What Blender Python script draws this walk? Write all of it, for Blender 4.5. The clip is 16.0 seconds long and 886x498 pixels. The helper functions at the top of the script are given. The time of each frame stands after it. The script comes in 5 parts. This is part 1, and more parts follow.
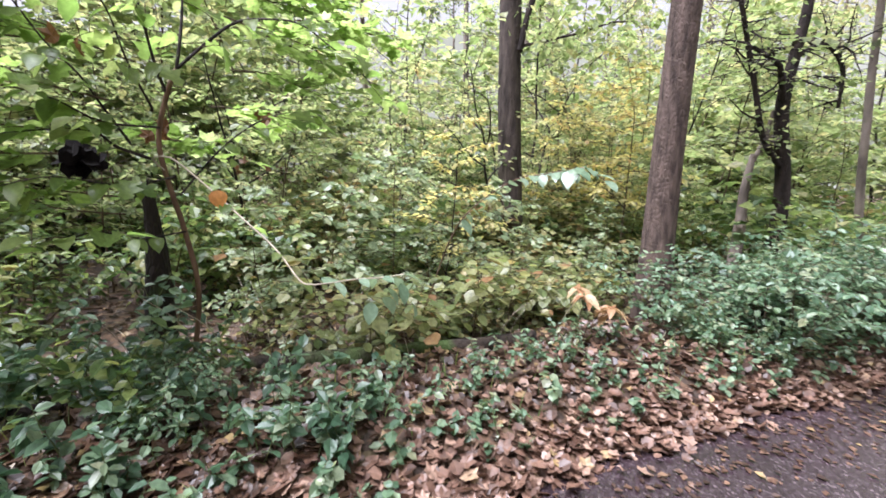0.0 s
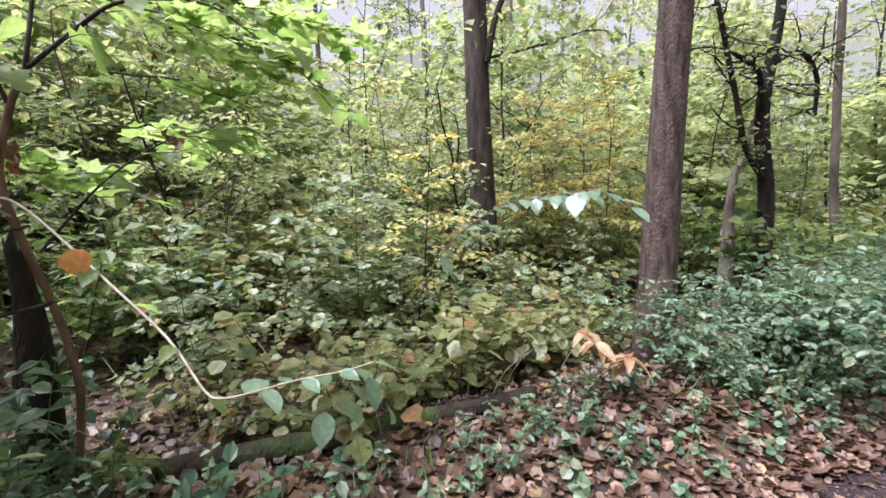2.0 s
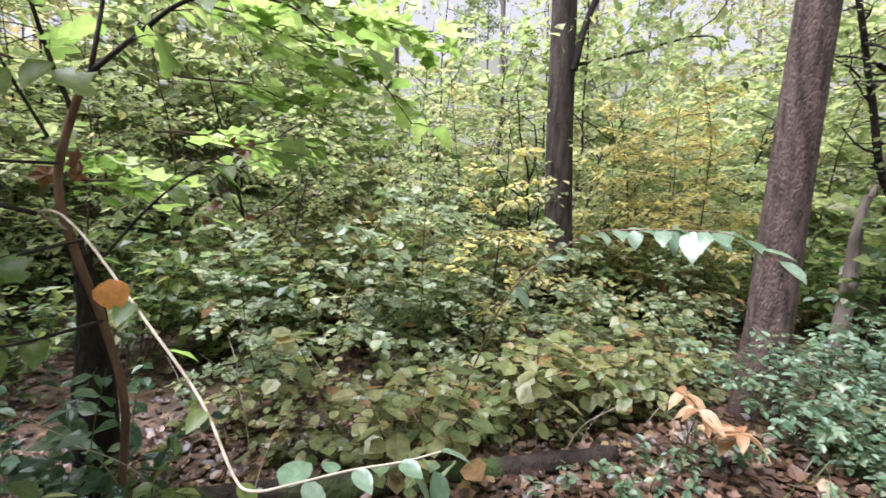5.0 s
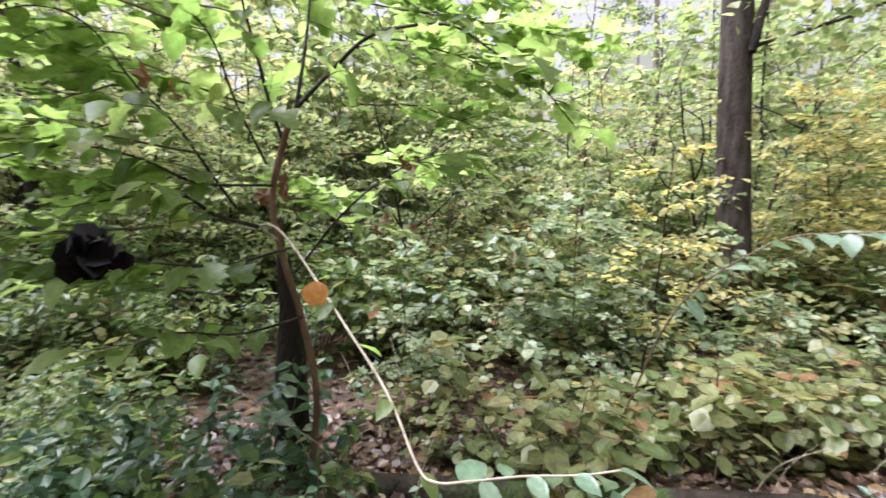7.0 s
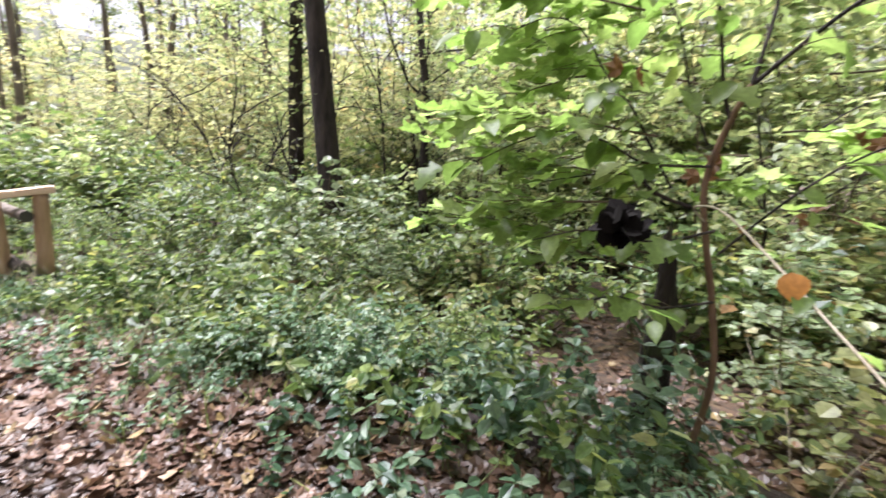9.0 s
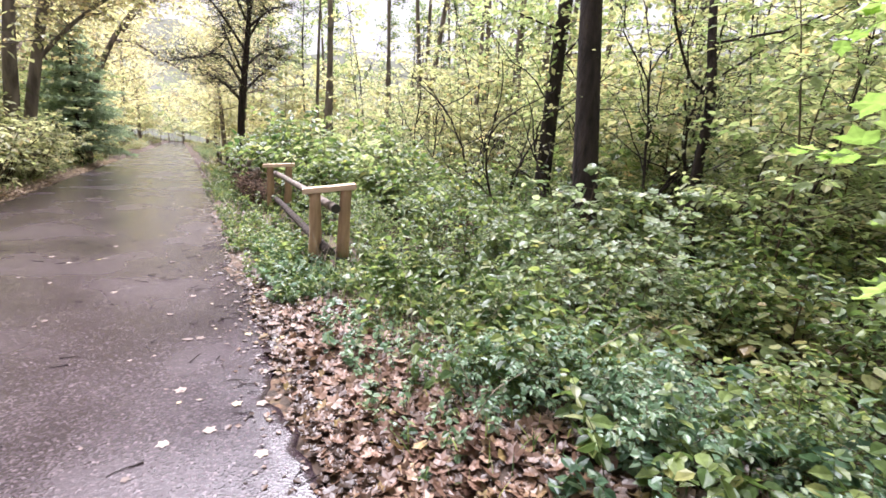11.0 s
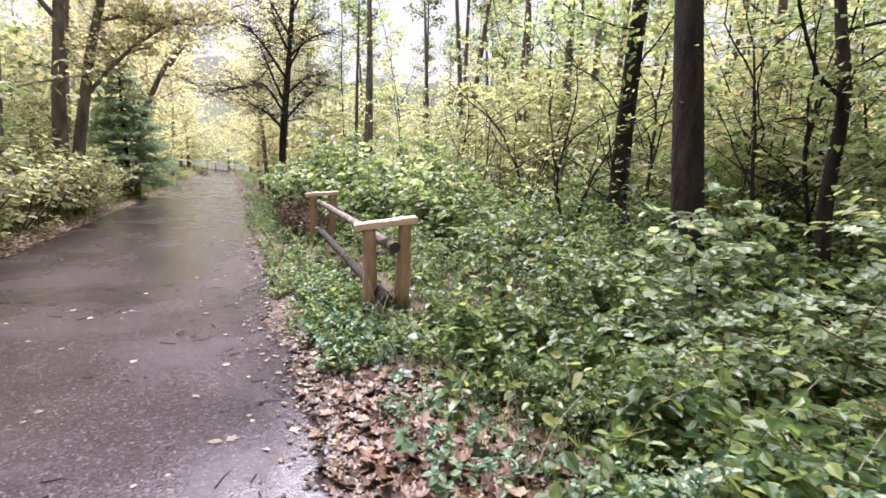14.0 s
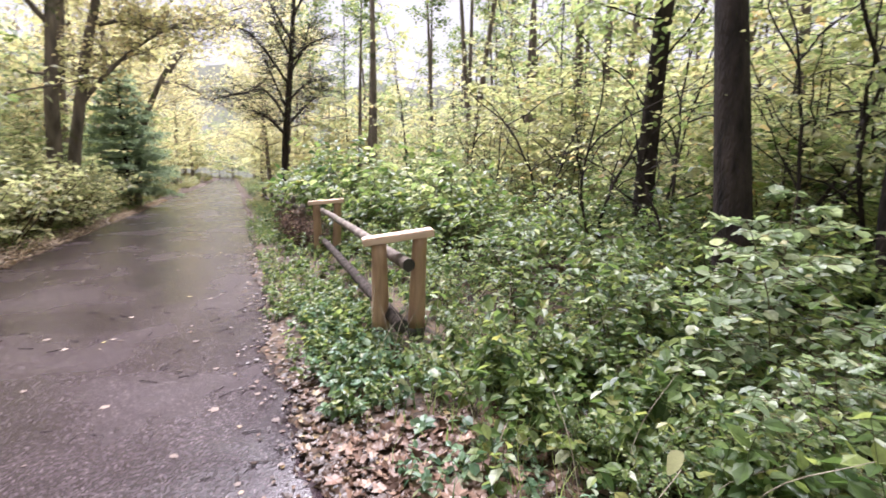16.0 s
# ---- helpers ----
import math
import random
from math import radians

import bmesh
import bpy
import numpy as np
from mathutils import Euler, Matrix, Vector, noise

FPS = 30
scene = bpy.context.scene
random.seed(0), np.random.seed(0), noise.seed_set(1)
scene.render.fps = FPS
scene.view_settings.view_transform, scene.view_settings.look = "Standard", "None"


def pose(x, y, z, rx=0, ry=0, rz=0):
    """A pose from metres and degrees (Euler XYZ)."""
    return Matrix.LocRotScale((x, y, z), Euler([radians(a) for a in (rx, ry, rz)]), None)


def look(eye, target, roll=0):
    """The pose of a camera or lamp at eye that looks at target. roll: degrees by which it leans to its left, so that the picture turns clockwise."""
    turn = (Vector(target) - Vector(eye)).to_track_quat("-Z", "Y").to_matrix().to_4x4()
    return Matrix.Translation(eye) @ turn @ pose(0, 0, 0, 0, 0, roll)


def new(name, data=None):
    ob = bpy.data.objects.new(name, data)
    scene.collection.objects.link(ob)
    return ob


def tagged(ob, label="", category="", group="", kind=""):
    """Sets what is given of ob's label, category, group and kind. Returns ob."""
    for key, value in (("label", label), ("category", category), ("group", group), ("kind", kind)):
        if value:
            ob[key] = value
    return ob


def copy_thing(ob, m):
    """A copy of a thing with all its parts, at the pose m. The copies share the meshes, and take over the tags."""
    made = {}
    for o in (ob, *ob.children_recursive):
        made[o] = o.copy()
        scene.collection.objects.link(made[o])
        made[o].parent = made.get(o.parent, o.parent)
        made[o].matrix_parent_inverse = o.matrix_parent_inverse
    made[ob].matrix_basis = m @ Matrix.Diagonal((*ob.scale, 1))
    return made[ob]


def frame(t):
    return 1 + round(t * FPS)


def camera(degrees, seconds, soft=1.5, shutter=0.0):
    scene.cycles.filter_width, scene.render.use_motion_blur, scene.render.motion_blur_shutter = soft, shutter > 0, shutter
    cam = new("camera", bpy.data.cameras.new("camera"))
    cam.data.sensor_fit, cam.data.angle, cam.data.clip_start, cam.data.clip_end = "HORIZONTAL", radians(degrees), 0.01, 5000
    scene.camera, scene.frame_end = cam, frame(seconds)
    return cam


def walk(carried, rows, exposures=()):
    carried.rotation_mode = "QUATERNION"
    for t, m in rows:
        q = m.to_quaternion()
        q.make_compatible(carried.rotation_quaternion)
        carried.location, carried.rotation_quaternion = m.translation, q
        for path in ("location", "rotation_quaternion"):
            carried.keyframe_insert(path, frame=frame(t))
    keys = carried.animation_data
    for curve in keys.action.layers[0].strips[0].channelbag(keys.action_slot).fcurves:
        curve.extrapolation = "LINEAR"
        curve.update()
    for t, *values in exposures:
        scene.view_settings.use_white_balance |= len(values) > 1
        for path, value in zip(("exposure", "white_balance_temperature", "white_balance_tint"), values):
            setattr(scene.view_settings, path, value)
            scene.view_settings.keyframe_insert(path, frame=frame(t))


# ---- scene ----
cam = camera(89.1, 16.0, soft=1.6, shutter=0.35)
PATH = [
    (0, (0.391, -0.203, 1.477), (-0.036, 1.723, 1.145), 2.3),
    (0.5, (0.4, -0.028, 1.483), (-0.118, 1.887, 1.229), 1.4),
    (1, (0.4, 0.154, 1.477), (-0.021, 2.093, 1.228), 2.1),
    (1.5, (0.324, 0.316, 1.49), (0.053, 2.28, 1.229), 1.4),
    (2, (0.185, 0.441, 1.528), (-0.097, 2.406, 1.281), 0.3),
    (2.5, (0.179, 0.536, 1.528), (-0.158, 2.494, 1.296), 1.1),
    (3, (0.241, 0.642, 1.519), (-0.053, 2.61, 1.312), 2.4),
    (3.5, (0.217, 0.713, 1.517), (-0.088, 2.672, 1.259), 2.8),
    (3.7, (0.162, 0.733, 1.537), (-0.128, 2.696, 1.286), 3.0),
    (5.8, (0.02, 0.734, 1.626), (-0.75, 2.566, 1.401), 1.9),
    (6, (0.007, 0.728, 1.62), (-0.804, 2.543, 1.398), 1.2),
    (6.5, (-0.007, 0.71, 1.63), (-0.941, 2.463, 1.395), 1.4),
    (7, (-0.013, 0.7, 1.609), (-1.13, 2.345, 1.391), 1.2),
    (7.5, (-0.031, 0.647, 1.624), (-1.435, 2.041, 1.338), 2.1),
    (8, (-0.089, 0.537, 1.599), (-1.683, 1.693, 1.246), 4.7),
    (8.5, (-0.167, 0.402, 1.612), (-1.885, 1.373, 1.286), 3.6),
    (9, (-0.24, 0.23, 1.613), (-2.086, 0.9, 1.234), 3.1),
    (9.5, (-0.33, 0.232, 1.639), (-2.239, 0.524, 1.12), 3.2),
    (9.8, (-0.422, 0.079, 1.623), (-2.36, 0.149, 1.133), 3.3),
    (10, (-0.491, 0.015, 1.611), (-2.438, -0.028, 1.155), 3.3),
    (12.3, (-1.166, -0.42, 1.653), (-3.079, -0.839, 1.247), 2.3),
    (12.5, (-1.278, -0.435, 1.65), (-3.183, -0.918, 1.281), 1.3),
    (13, (-1.468, -0.494, 1.632), (-3.369, -0.992, 1.261), 2.2),
    (13.5, (-1.606, -0.609, 1.618), (-3.533, -1.001, 1.258), 3.4),
    (14, (-1.7, -0.823, 1.642), (-3.625, -1.237, 1.291), 2.2),
    (14.5, (-1.781, -0.938, 1.636), (-3.684, -1.426, 1.257), 2.6),
    (15, (-1.948, -1.022, 1.629), (-3.8, -1.681, 1.258), 1.6),
    (15.5, (-2.149, -1.052, 1.628), (-4.018, -1.661, 1.259), 2.7),
    (16, (-2.238, -1.091, 1.651), (-4.161, -1.525, 1.316), 1.3),
]
EXPOSURES = [(0.0, 2.05, 5720, 20), (1.0, 1.93, 5720, 20), (2.0, 1.77, 5740, 20), (3.5, 1.75, 5760, 19), (6.0, 1.95, 5760, 19), (7.5, 2.0, 5800, 17), (9.0, 2.2, 5950, 18), (10.0, 2.18, 5950, 21), (12.5, 2.06, 5930, 22), (13.2, 1.95, 5920, 22), (14.5, 1.96, 5920, 22), (16.0, 1.98, 5950, 22)]
walk(cam, [(t, look(eye, target, roll)) for t, eye, target, roll in PATH], EXPOSURES)

# ---- light: an overcast autumn day ----
SUN_ELEVATION, SUN_AZIMUTH = 66.0, 240.0
world = bpy.data.worlds.new("overcast_sky")
scene.world = world
world.use_nodes = True
wn = world.node_tree.nodes
wl = world.node_tree.links
sky = wn.new("ShaderNodeTexSky")
sky.sky_type = "NISHITA"
sky.sun_disc = False
sky.sun_elevation = radians(SUN_ELEVATION)
sky.sun_rotation = radians(SUN_AZIMUTH)
sky.air_density, sky.dust_density, sky.ozone_density = 1.0, 2.0, 1.0
soft = wn.new("ShaderNodeHueSaturation")
soft.inputs["Saturation"].default_value = 0.03
wl.new(sky.outputs[0], soft.inputs["Color"])
cloud = wn.new("ShaderNodeMix")
cloud.data_type = "RGBA"
cloud.inputs["Factor"].default_value = 0.75
cloud.inputs["B"].default_value = (5.0, 4.85, 4.65, 1)
wl.new(soft.outputs[0], cloud.inputs["A"])
wl.new(cloud.outputs["Result"], wn["Background"].inputs[0])
wn["Background"].inputs[1].default_value = 0.05
sun = new("sun", bpy.data.lights.new("sun", "SUN"))
sun.data.energy, sun.data.angle, sun.data.color = 4.35, radians(50), (1.0, 0.975, 0.95)
sun.matrix_world = look((0, 0, 30), Vector((0, 0, 30)) - Vector((
    math.sin(radians(SUN_AZIMUTH)) * math.cos(radians(SUN_ELEVATION)),
    math.cos(radians(SUN_AZIMUTH)) * math.cos(radians(SUN_ELEVATION)),
    math.sin(radians(SUN_ELEVATION)))))

# ---- plan: s runs along the road, d is measured from its edge into the wood ----
ORIGIN = np.array([2.0, 3.1])
ALONG = np.array([-0.79, -0.613]) / math.hypot(0.79, 0.613)
ACROSS = np.array([ALONG[1], -ALONG[0]])
TURN = math.atan2(ALONG[1], ALONG[0])
ROAD_LEFT, ROAD_RIGHT = -4.05, -0.2


def W(s, d, z=0.0):
    x, y = ORIGIN + s * ALONG + d * ACROSS
    return Vector((x, y, z))


def WA(s, d, z):
    """The same for arrays."""
    s, d = np.asarray(s, float), np.asarray(d, float)
    xy = ORIGIN + s[..., None] * ALONG + d[..., None] * ACROSS
    return np.concatenate([xy, np.broadcast_to(np.asarray(z, float), s.shape)[..., None]], -1)


def ease(a, b, x):
    k = np.clip((np.asarray(x, float) - a) / (b - a), 0, 1)
    return k * k * (3 - 2 * k)


def fall(s):
    """The road runs gently downhill in the distance."""
    return -0.013 * np.clip(np.asarray(s, float) - 16, 0, 150)


def height(s, d):
    """The ground's height: a flat road bed, a low verge, a shallow dip behind it and a bank on the far side."""
    s, d = np.asarray(s, float), np.asarray(d, float)
    near = 0.14 * (1 - ease(4, 8, s)) + 0.06
    right = near * ease(-0.1, 0.55, d) - (near + 0.14) * ease(0.9, 2.3, d) + 0.5 * ease(6, 40, d)
    left = 0.10 * ease(4.0, 4.7, -d) + 0.9 * ease(5, 12, -d) + 1.2 * ease(12, 60, -d)
    rough = 0.035 * np.sin(1.9 * s + 0.7 * d) * np.sin(1.3 * d - 0.6 * s + 1) + 0.02 * np.sin(4.3 * s + 2.2) * np.sin(3.7 * d)
    off = ease(-0.1, 0.5, d) + ease(4.1, 4.8, -d)
    bed = -0.06 * (1 - ease(ROAD_RIGHT + edge(s) - 0.1, ROAD_RIGHT + edge(s) - 0.01, d)) * (1 - ease(4.0, 4.2, -d))
    return right + left + rough * off + bed + fall(s)


def edge(s):
    """How far the asphalt's frayed edge wanders."""
    s = np.asarray(s, float)
    return (0.13 * (1 - ease(1.8, 4.5, s)) - 0.22 * ease(3, 7, s) * (1 - ease(13, 20, s)) + 0.05 * np.sin(1.7 * s) + 0.04 * np.sin(4.1 * s + 1)
            + 0.03 * np.sin(9.7 * s) + 0.02 * np.sin(23 * s + 2))


# ---- materials ----
def material(name):
    m = bpy.data.materials.new(name)
    m.use_nodes = True
    return m, m.node_tree.nodes, m.node_tree.links, m.node_tree.nodes["Principled BSDF"]


def ramp(nodes, stops):
    r = nodes.new("ShaderNodeValToRGB")
    e = r.color_ramp.elements
    while len(e) < len(stops):
        e.new(0.5)
    for k, (at, col) in enumerate(stops):
        e[k].position, e[k].color = at, (*col, 1)
    return r


def noise_node(nodes, links, scale, detail=4.0, coords="Object", stretch=None):
    tc = nodes.new("ShaderNodeTexCoord")
    n = nodes.new("ShaderNodeTexNoise")
    n.inputs["Scale"].default_value, n.inputs["Detail"].default_value = scale, detail
    src = tc.outputs[coords]
    if stretch:
        mp = nodes.new("ShaderNodeMapping")
        mp.inputs["Scale"].default_value = stretch
        links.new(src, mp.inputs["Vector"])
        src = mp.outputs[0]
    links.new(src, n.inputs["Vector"])
    return n


def bumped(nodes, links, bsdf, source, strength, distance):
    b = nodes.new("ShaderNodeBump")
    b.inputs["Strength"].default_value, b.inputs["Distance"].default_value = strength, distance
    links.new(source, b.inputs["Height"])
    links.new(b.outputs[0], bsdf.inputs["Normal"])
    return b


def leaf_material(name, stops, through_light=0.4, rough=0.34, single=False, spec=0.5):
    """A leaf: its colour differs from leaf to leaf and in blotches, and light shines through it."""
    m, nodes, links, b = material(name)
    pick = nodes.new("ShaderNodeObjectInfo" if single else "ShaderNodeNewGeometry")
    r = ramp(nodes, stops)
    links.new(pick.outputs["Random" if single else "Random Per Island"], r.inputs[0])
    n = noise_node(nodes, links, 3.5 if single else 35.0, 3.0)
    vary = ramp(nodes, [(0.3, (0.68, 0.68, 0.68)), (0.7, (1.2, 1.2, 1.2))])
    links.new(n.outputs[0], vary.inputs[0])
    mix = nodes.new("ShaderNodeMix")
    mix.data_type, mix.blend_type = "RGBA", "MULTIPLY"
    mix.inputs["Factor"].default_value = 1.0
    links.new(r.outputs[0], mix.inputs["A"])
    links.new(vary.outputs[0], mix.inputs["B"])
    links.new(mix.outputs["Result"], b.inputs["Base Color"])
    b.inputs["Roughness"].default_value = rough
    b.inputs["Specular IOR Level"].default_value = spec
    t = nodes.new("ShaderNodeBsdfTranslucent")
    warm = nodes.new("ShaderNodeMix")
    warm.data_type, warm.blend_type = "RGBA", "MULTIPLY"
    warm.inputs["Factor"].default_value = 1.0
    warm.inputs["B"].default_value = (1.45, 1.45, 1.15, 1)
    links.new(mix.outputs["Result"], warm.inputs["A"])
    links.new(warm.outputs["Result"], t.inputs["Color"])
    s = nodes.new("ShaderNodeMixShader")
    s.inputs[0].default_value = through_light
    links.new(b.outputs[0], s.inputs[1])
    links.new(t.outputs[0], s.inputs[2])
    links.new(s.outputs[0], nodes["Material Output"].inputs["Surface"])
    bumped(nodes, links, b, n.outputs[0], 0.25, 0.004)
    return m


def bark_material(name, dark, light, scale=9.0, depth=0.02, moss=0.0, rough=0.85):
    m, nodes, links, b = material(name)
    n = noise_node(nodes, links, scale, 8.0, stretch=(1, 1, 0.22))
    v = nodes.new("ShaderNodeTexVoronoi")
    v.feature = "DISTANCE_TO_EDGE"
    v.inputs["Scale"].default_value = scale * 3.0
    mp = nodes.new("ShaderNodeMapping")
    mp.inputs["Scale"].default_value = (1, 1, 0.28)
    tc = nodes.new("ShaderNodeTexCoord")
    links.new(tc.outputs["Object"], mp.inputs["Vector"])
    links.new(mp.outputs[0], v.inputs["Vector"])
    r = ramp(nodes, [(0.3, dark), (0.72, light)])
    links.new(n.outputs[0], r.inputs[0])
    out = r.outputs[0]
    if moss:
        big = noise_node(nodes, links, 2.3, 5.0)
        mr = ramp(nodes, [(0.62 - moss * 0.3, (0, 0, 0)), (0.72 - moss * 0.2, (1, 1, 1))])
        links.new(big.outputs[0], mr.inputs[0])
        mix = nodes.new("ShaderNodeMix")
        mix.data_type = "RGBA"
        mix.inputs["B"].default_value = (0.055, 0.085, 0.025, 1)
        links.new(mr.outputs[0], mix.inputs["Factor"])
        links.new(out, mix.inputs["A"])
        out = mix.outputs["Result"]
    links.new(out, b.inputs["Base Color"])
    b.inputs["Roughness"].default_value = rough
    b.inputs["Specular IOR Level"].default_value = 0.2
    add = nodes.new("ShaderNodeMath")
    add.operation = "MULTIPLY_ADD"
    add.inputs[1].default_value = 1.4
    links.new(v.outputs["Distance"], add.inputs[0])
    links.new(n.outputs[0], add.inputs[2])
    bumped(nodes, links, b, add.outputs[0], 0.9, depth)
    return m


def wood_material(name, dark, light, rough=0.6):
    m, nodes, links, b = material(name)
    n = noise_node(nodes, links, 7.0, 8.0, stretch=(6, 6, 0.6))
    big = noise_node(nodes, links, 3.0, 3.0)
    r = ramp(nodes, [(0.28, dark), (0.62, light)])
    add = nodes.new("ShaderNodeMix")
    add.data_type = "FLOAT"
    add.inputs["Factor"].default_value = 0.45
    links.new(n.outputs[0], add.inputs["A"])
    links.new(big.outputs[0], add.inputs["B"])
    links.new(add.outputs["Result"], r.inputs[0])
    links.new(r.outputs[0], b.inputs["Base Color"])
    b.inputs["Roughness"].default_value = rough
    bumped(nodes, links, b, n.outputs[0], 0.4, 0.004)
    return m


def asphalt_material():
    m, nodes, links, b = material("wet_asphalt")
    fine = noise_node(nodes, links, 150.0, 2.0)
    grit = nodes.new("ShaderNodeTexVoronoi")
    grit.inputs["Scale"].default_value = 80.0
    tc = nodes.new("ShaderNodeTexCoord")
    links.new(tc.outputs["Object"], grit.inputs["Vector"])
    patch = noise_node(nodes, links, 0.9, 6.0)
    col = ramp(nodes, [(0.0, (0.014, 0.009, 0.010)), (0.5, (0.027, 0.018, 0.021)), (0.78, (0.046, 0.035, 0.039)), (0.94, (0.10, 0.08, 0.083))])
    links.new(grit.outputs["Color"], col.inputs[0])
    tint = ramp(nodes, [(0.35, (0.75, 0.72, 0.72)), (0.65, (1.2, 1.13, 1.13))])
    links.new(patch.outputs[0], tint.inputs[0])
    mix = nodes.new("ShaderNodeMix")
    mix.data_type, mix.blend_type = "RGBA", "MULTIPLY"
    mix.inputs["Factor"].default_value = 1.0
    links.new(col.outputs[0], mix.inputs["A"])
    links.new(tint.outputs[0], mix.inputs["B"])
    links.new(mix.outputs["Result"], b.inputs["Base Color"])
    # wetter along the edge, where the water gathers
    sep = nodes.new("ShaderNodeSeparateXYZ")
    links.new(tc.outputs["Object"], sep.inputs[0])
    wet = nodes.new("ShaderNodeMapRange")
    wet.inputs["From Min"].default_value, wet.inputs["From Max"].default_value = 0.02, 0.24
    rag = noise_node(nodes, links, 2.6, 5.0, stretch=(0.5, 1, 1))
    shore = nodes.new("ShaderNodeMath")
    shore.operation = "MULTIPLY_ADD"
    shore.inputs[1].default_value = 1.5
    links.new(rag.outputs[0], shore.inputs[0])
    links.new(sep.outputs["Y"], shore.inputs[2])
    start = nodes.new("ShaderNodeMapRange")
    start.inputs["From Min"].default_value, start.inputs["From Max"].default_value = -4.5, -2.5
    start.inputs["To Max"].default_value = 0.45
    links.new(sep.outputs["X"], start.inputs["Value"])
    total = nodes.new("ShaderNodeMath")
    links.new(shore.outputs[0], total.inputs[0])
    links.new(start.outputs[0], total.inputs[1])
    links.new(total.outputs[0], wet.inputs["Value"])
    near = nodes.new("ShaderNodeMapRange")
    near.inputs["From Min"].default_value, near.inputs["From Max"].default_value = -15.0, -8.0
    links.new(sep.outputs["X"], near.inputs["Value"])
    pool = nodes.new("ShaderNodeMath")
    pool.operation = "MULTIPLY"
    links.new(wet.outputs[0], pool.inputs[0])
    links.new(near.outputs[0], pool.inputs[1])
    rr = ramp(nodes, [(0.3, (0.17, 0.17, 0.17)), (0.7, (0.33, 0.33, 0.33))])
    links.new(patch.outputs[0], rr.inputs[0])
    rm = nodes.new("ShaderNodeMix")
    rm.data_type = "FLOAT"
    rm.inputs["B"].default_value = 0.22
    links.new(pool.outputs[0], rm.inputs["Factor"])
    links.new(rr.outputs[0], rm.inputs["A"])
    links.new(rm.outputs["Result"], b.inputs["Roughness"])
    b.inputs["Specular IOR Level"].default_value = 0.22
    bp = bumped(nodes, links, b, grit.outputs["Distance"], 0.35, 0.006)
    less = nodes.new("ShaderNodeMapRange")
    less.inputs["To Min"].default_value, less.inputs["To Max"].default_value = 0.2, 0.22
    links.new(pool.outputs[0], less.inputs["Value"])
    links.new(less.outputs[0], bp.inputs["Strength"])
    shine = nodes.new("ShaderNodeMapRange")
    shine.inputs["To Min"].default_value, shine.inputs["To Max"].default_value = 0.3, 0.6
    links.new(pool.outputs[0], shine.inputs["Value"])
    links.new(shine.outputs[0], b.inputs["Specular IOR Level"])
    return m


def soil_material():
    m, nodes, links, b = material("leafy_soil")
    n = noise_node(nodes, links, 14.0, 8.0)
    v = nodes.new("ShaderNodeTexVoronoi")
    v.inputs["Scale"].default_value = 17.0
    tc = nodes.new("ShaderNodeTexCoord")
    links.new(tc.outputs["Object"], v.inputs["Vector"])
    r = ramp(nodes, [(0.0, (0.03, 0.02, 0.013)), (0.45, (0.07, 0.043, 0.026)), (0.75, (0.15, 0.085, 0.045)), (1.0, (0.06, 0.065, 0.025))])
    links.new(v.outputs["Color"], r.inputs[0])
    mix = nodes.new("ShaderNodeMix")
    mix.data_type, mix.blend_type = "RGBA", "MULTIPLY"
    mix.inputs["Factor"].default_value = 0.7
    links.new(r.outputs[0], mix.inputs["A"])
    links.new(n.outputs[0], mix.inputs["B"])
    links.new(mix.outputs["Result"], b.inputs["Base Color"])
    b.inputs["Roughness"].default_value = 0.9
    bumped(nodes, links, b, n.outputs[0], 0.8, 0.03)
    return m


SOIL, ASPHALT = soil_material(), asphalt_material()
# Lightened for wet sheen; the last stop whitens a few leaves as glossy.
LEAF_BLUE = leaf_material("blue_green_leaf", [(0.0, (0.06, 0.115, 0.062)), (0.5, (0.13, 0.21, 0.12)), (0.85, (0.225, 0.30, 0.185)), (0.96, (0.27, 0.28, 0.16)), (1.0, (0.36, 0.41, 0.32))], 0.45)
# The last stop paints wet gloss on a few leaves.
LEAF_GREEN = leaf_material("green_leaf", [(0.0, (0.032, 0.066, 0.02)), (0.5, (0.115, 0.17, 0.053)), (0.88, (0.235, 0.28, 0.095)), (0.96, (0.28, 0.27, 0.09)), (1.0, (0.33, 0.38, 0.27))], 0.5, 0.36)
LEAF_PALE = leaf_material("pale_round_leaf", [(0.0, (0.11, 0.15, 0.055)), (0.4, (0.22, 0.25, 0.10)), (0.7, (0.32, 0.32, 0.15)), (0.88, (0.36, 0.29, 0.13)), (1.0, (0.26, 0.14, 0.065))], 0.48)
# Darker copy of the pale leaf, in place of shade from taller plants.
LEAF_LOW = leaf_material("darkened_yellowing_leaf", [(0.0, (0.055, 0.075, 0.03)), (0.4, (0.11, 0.125, 0.052)), (0.75, (0.18, 0.175, 0.08)), (0.92, (0.25, 0.20, 0.10)), (1.0, (0.17, 0.095, 0.05))], 0.4)
LEAF_LIGHT = leaf_material("light_maple_leaf", [(0.0, (0.16, 0.22, 0.085)), (0.5, (0.255, 0.31, 0.145)), (0.85, (0.355, 0.38, 0.20)), (1.0, (0.44, 0.41, 0.22))], 0.6)
LEAF_LAYER = leaf_material("pale_layered_leaf", [(0.0, (0.12, 0.17, 0.085)), (0.45, (0.21, 0.27, 0.15)), (0.8, (0.31, 0.36, 0.23)), (0.95, (0.40, 0.42, 0.26)), (1.0, (0.38, 0.33, 0.15))], 0.5, 0.3)
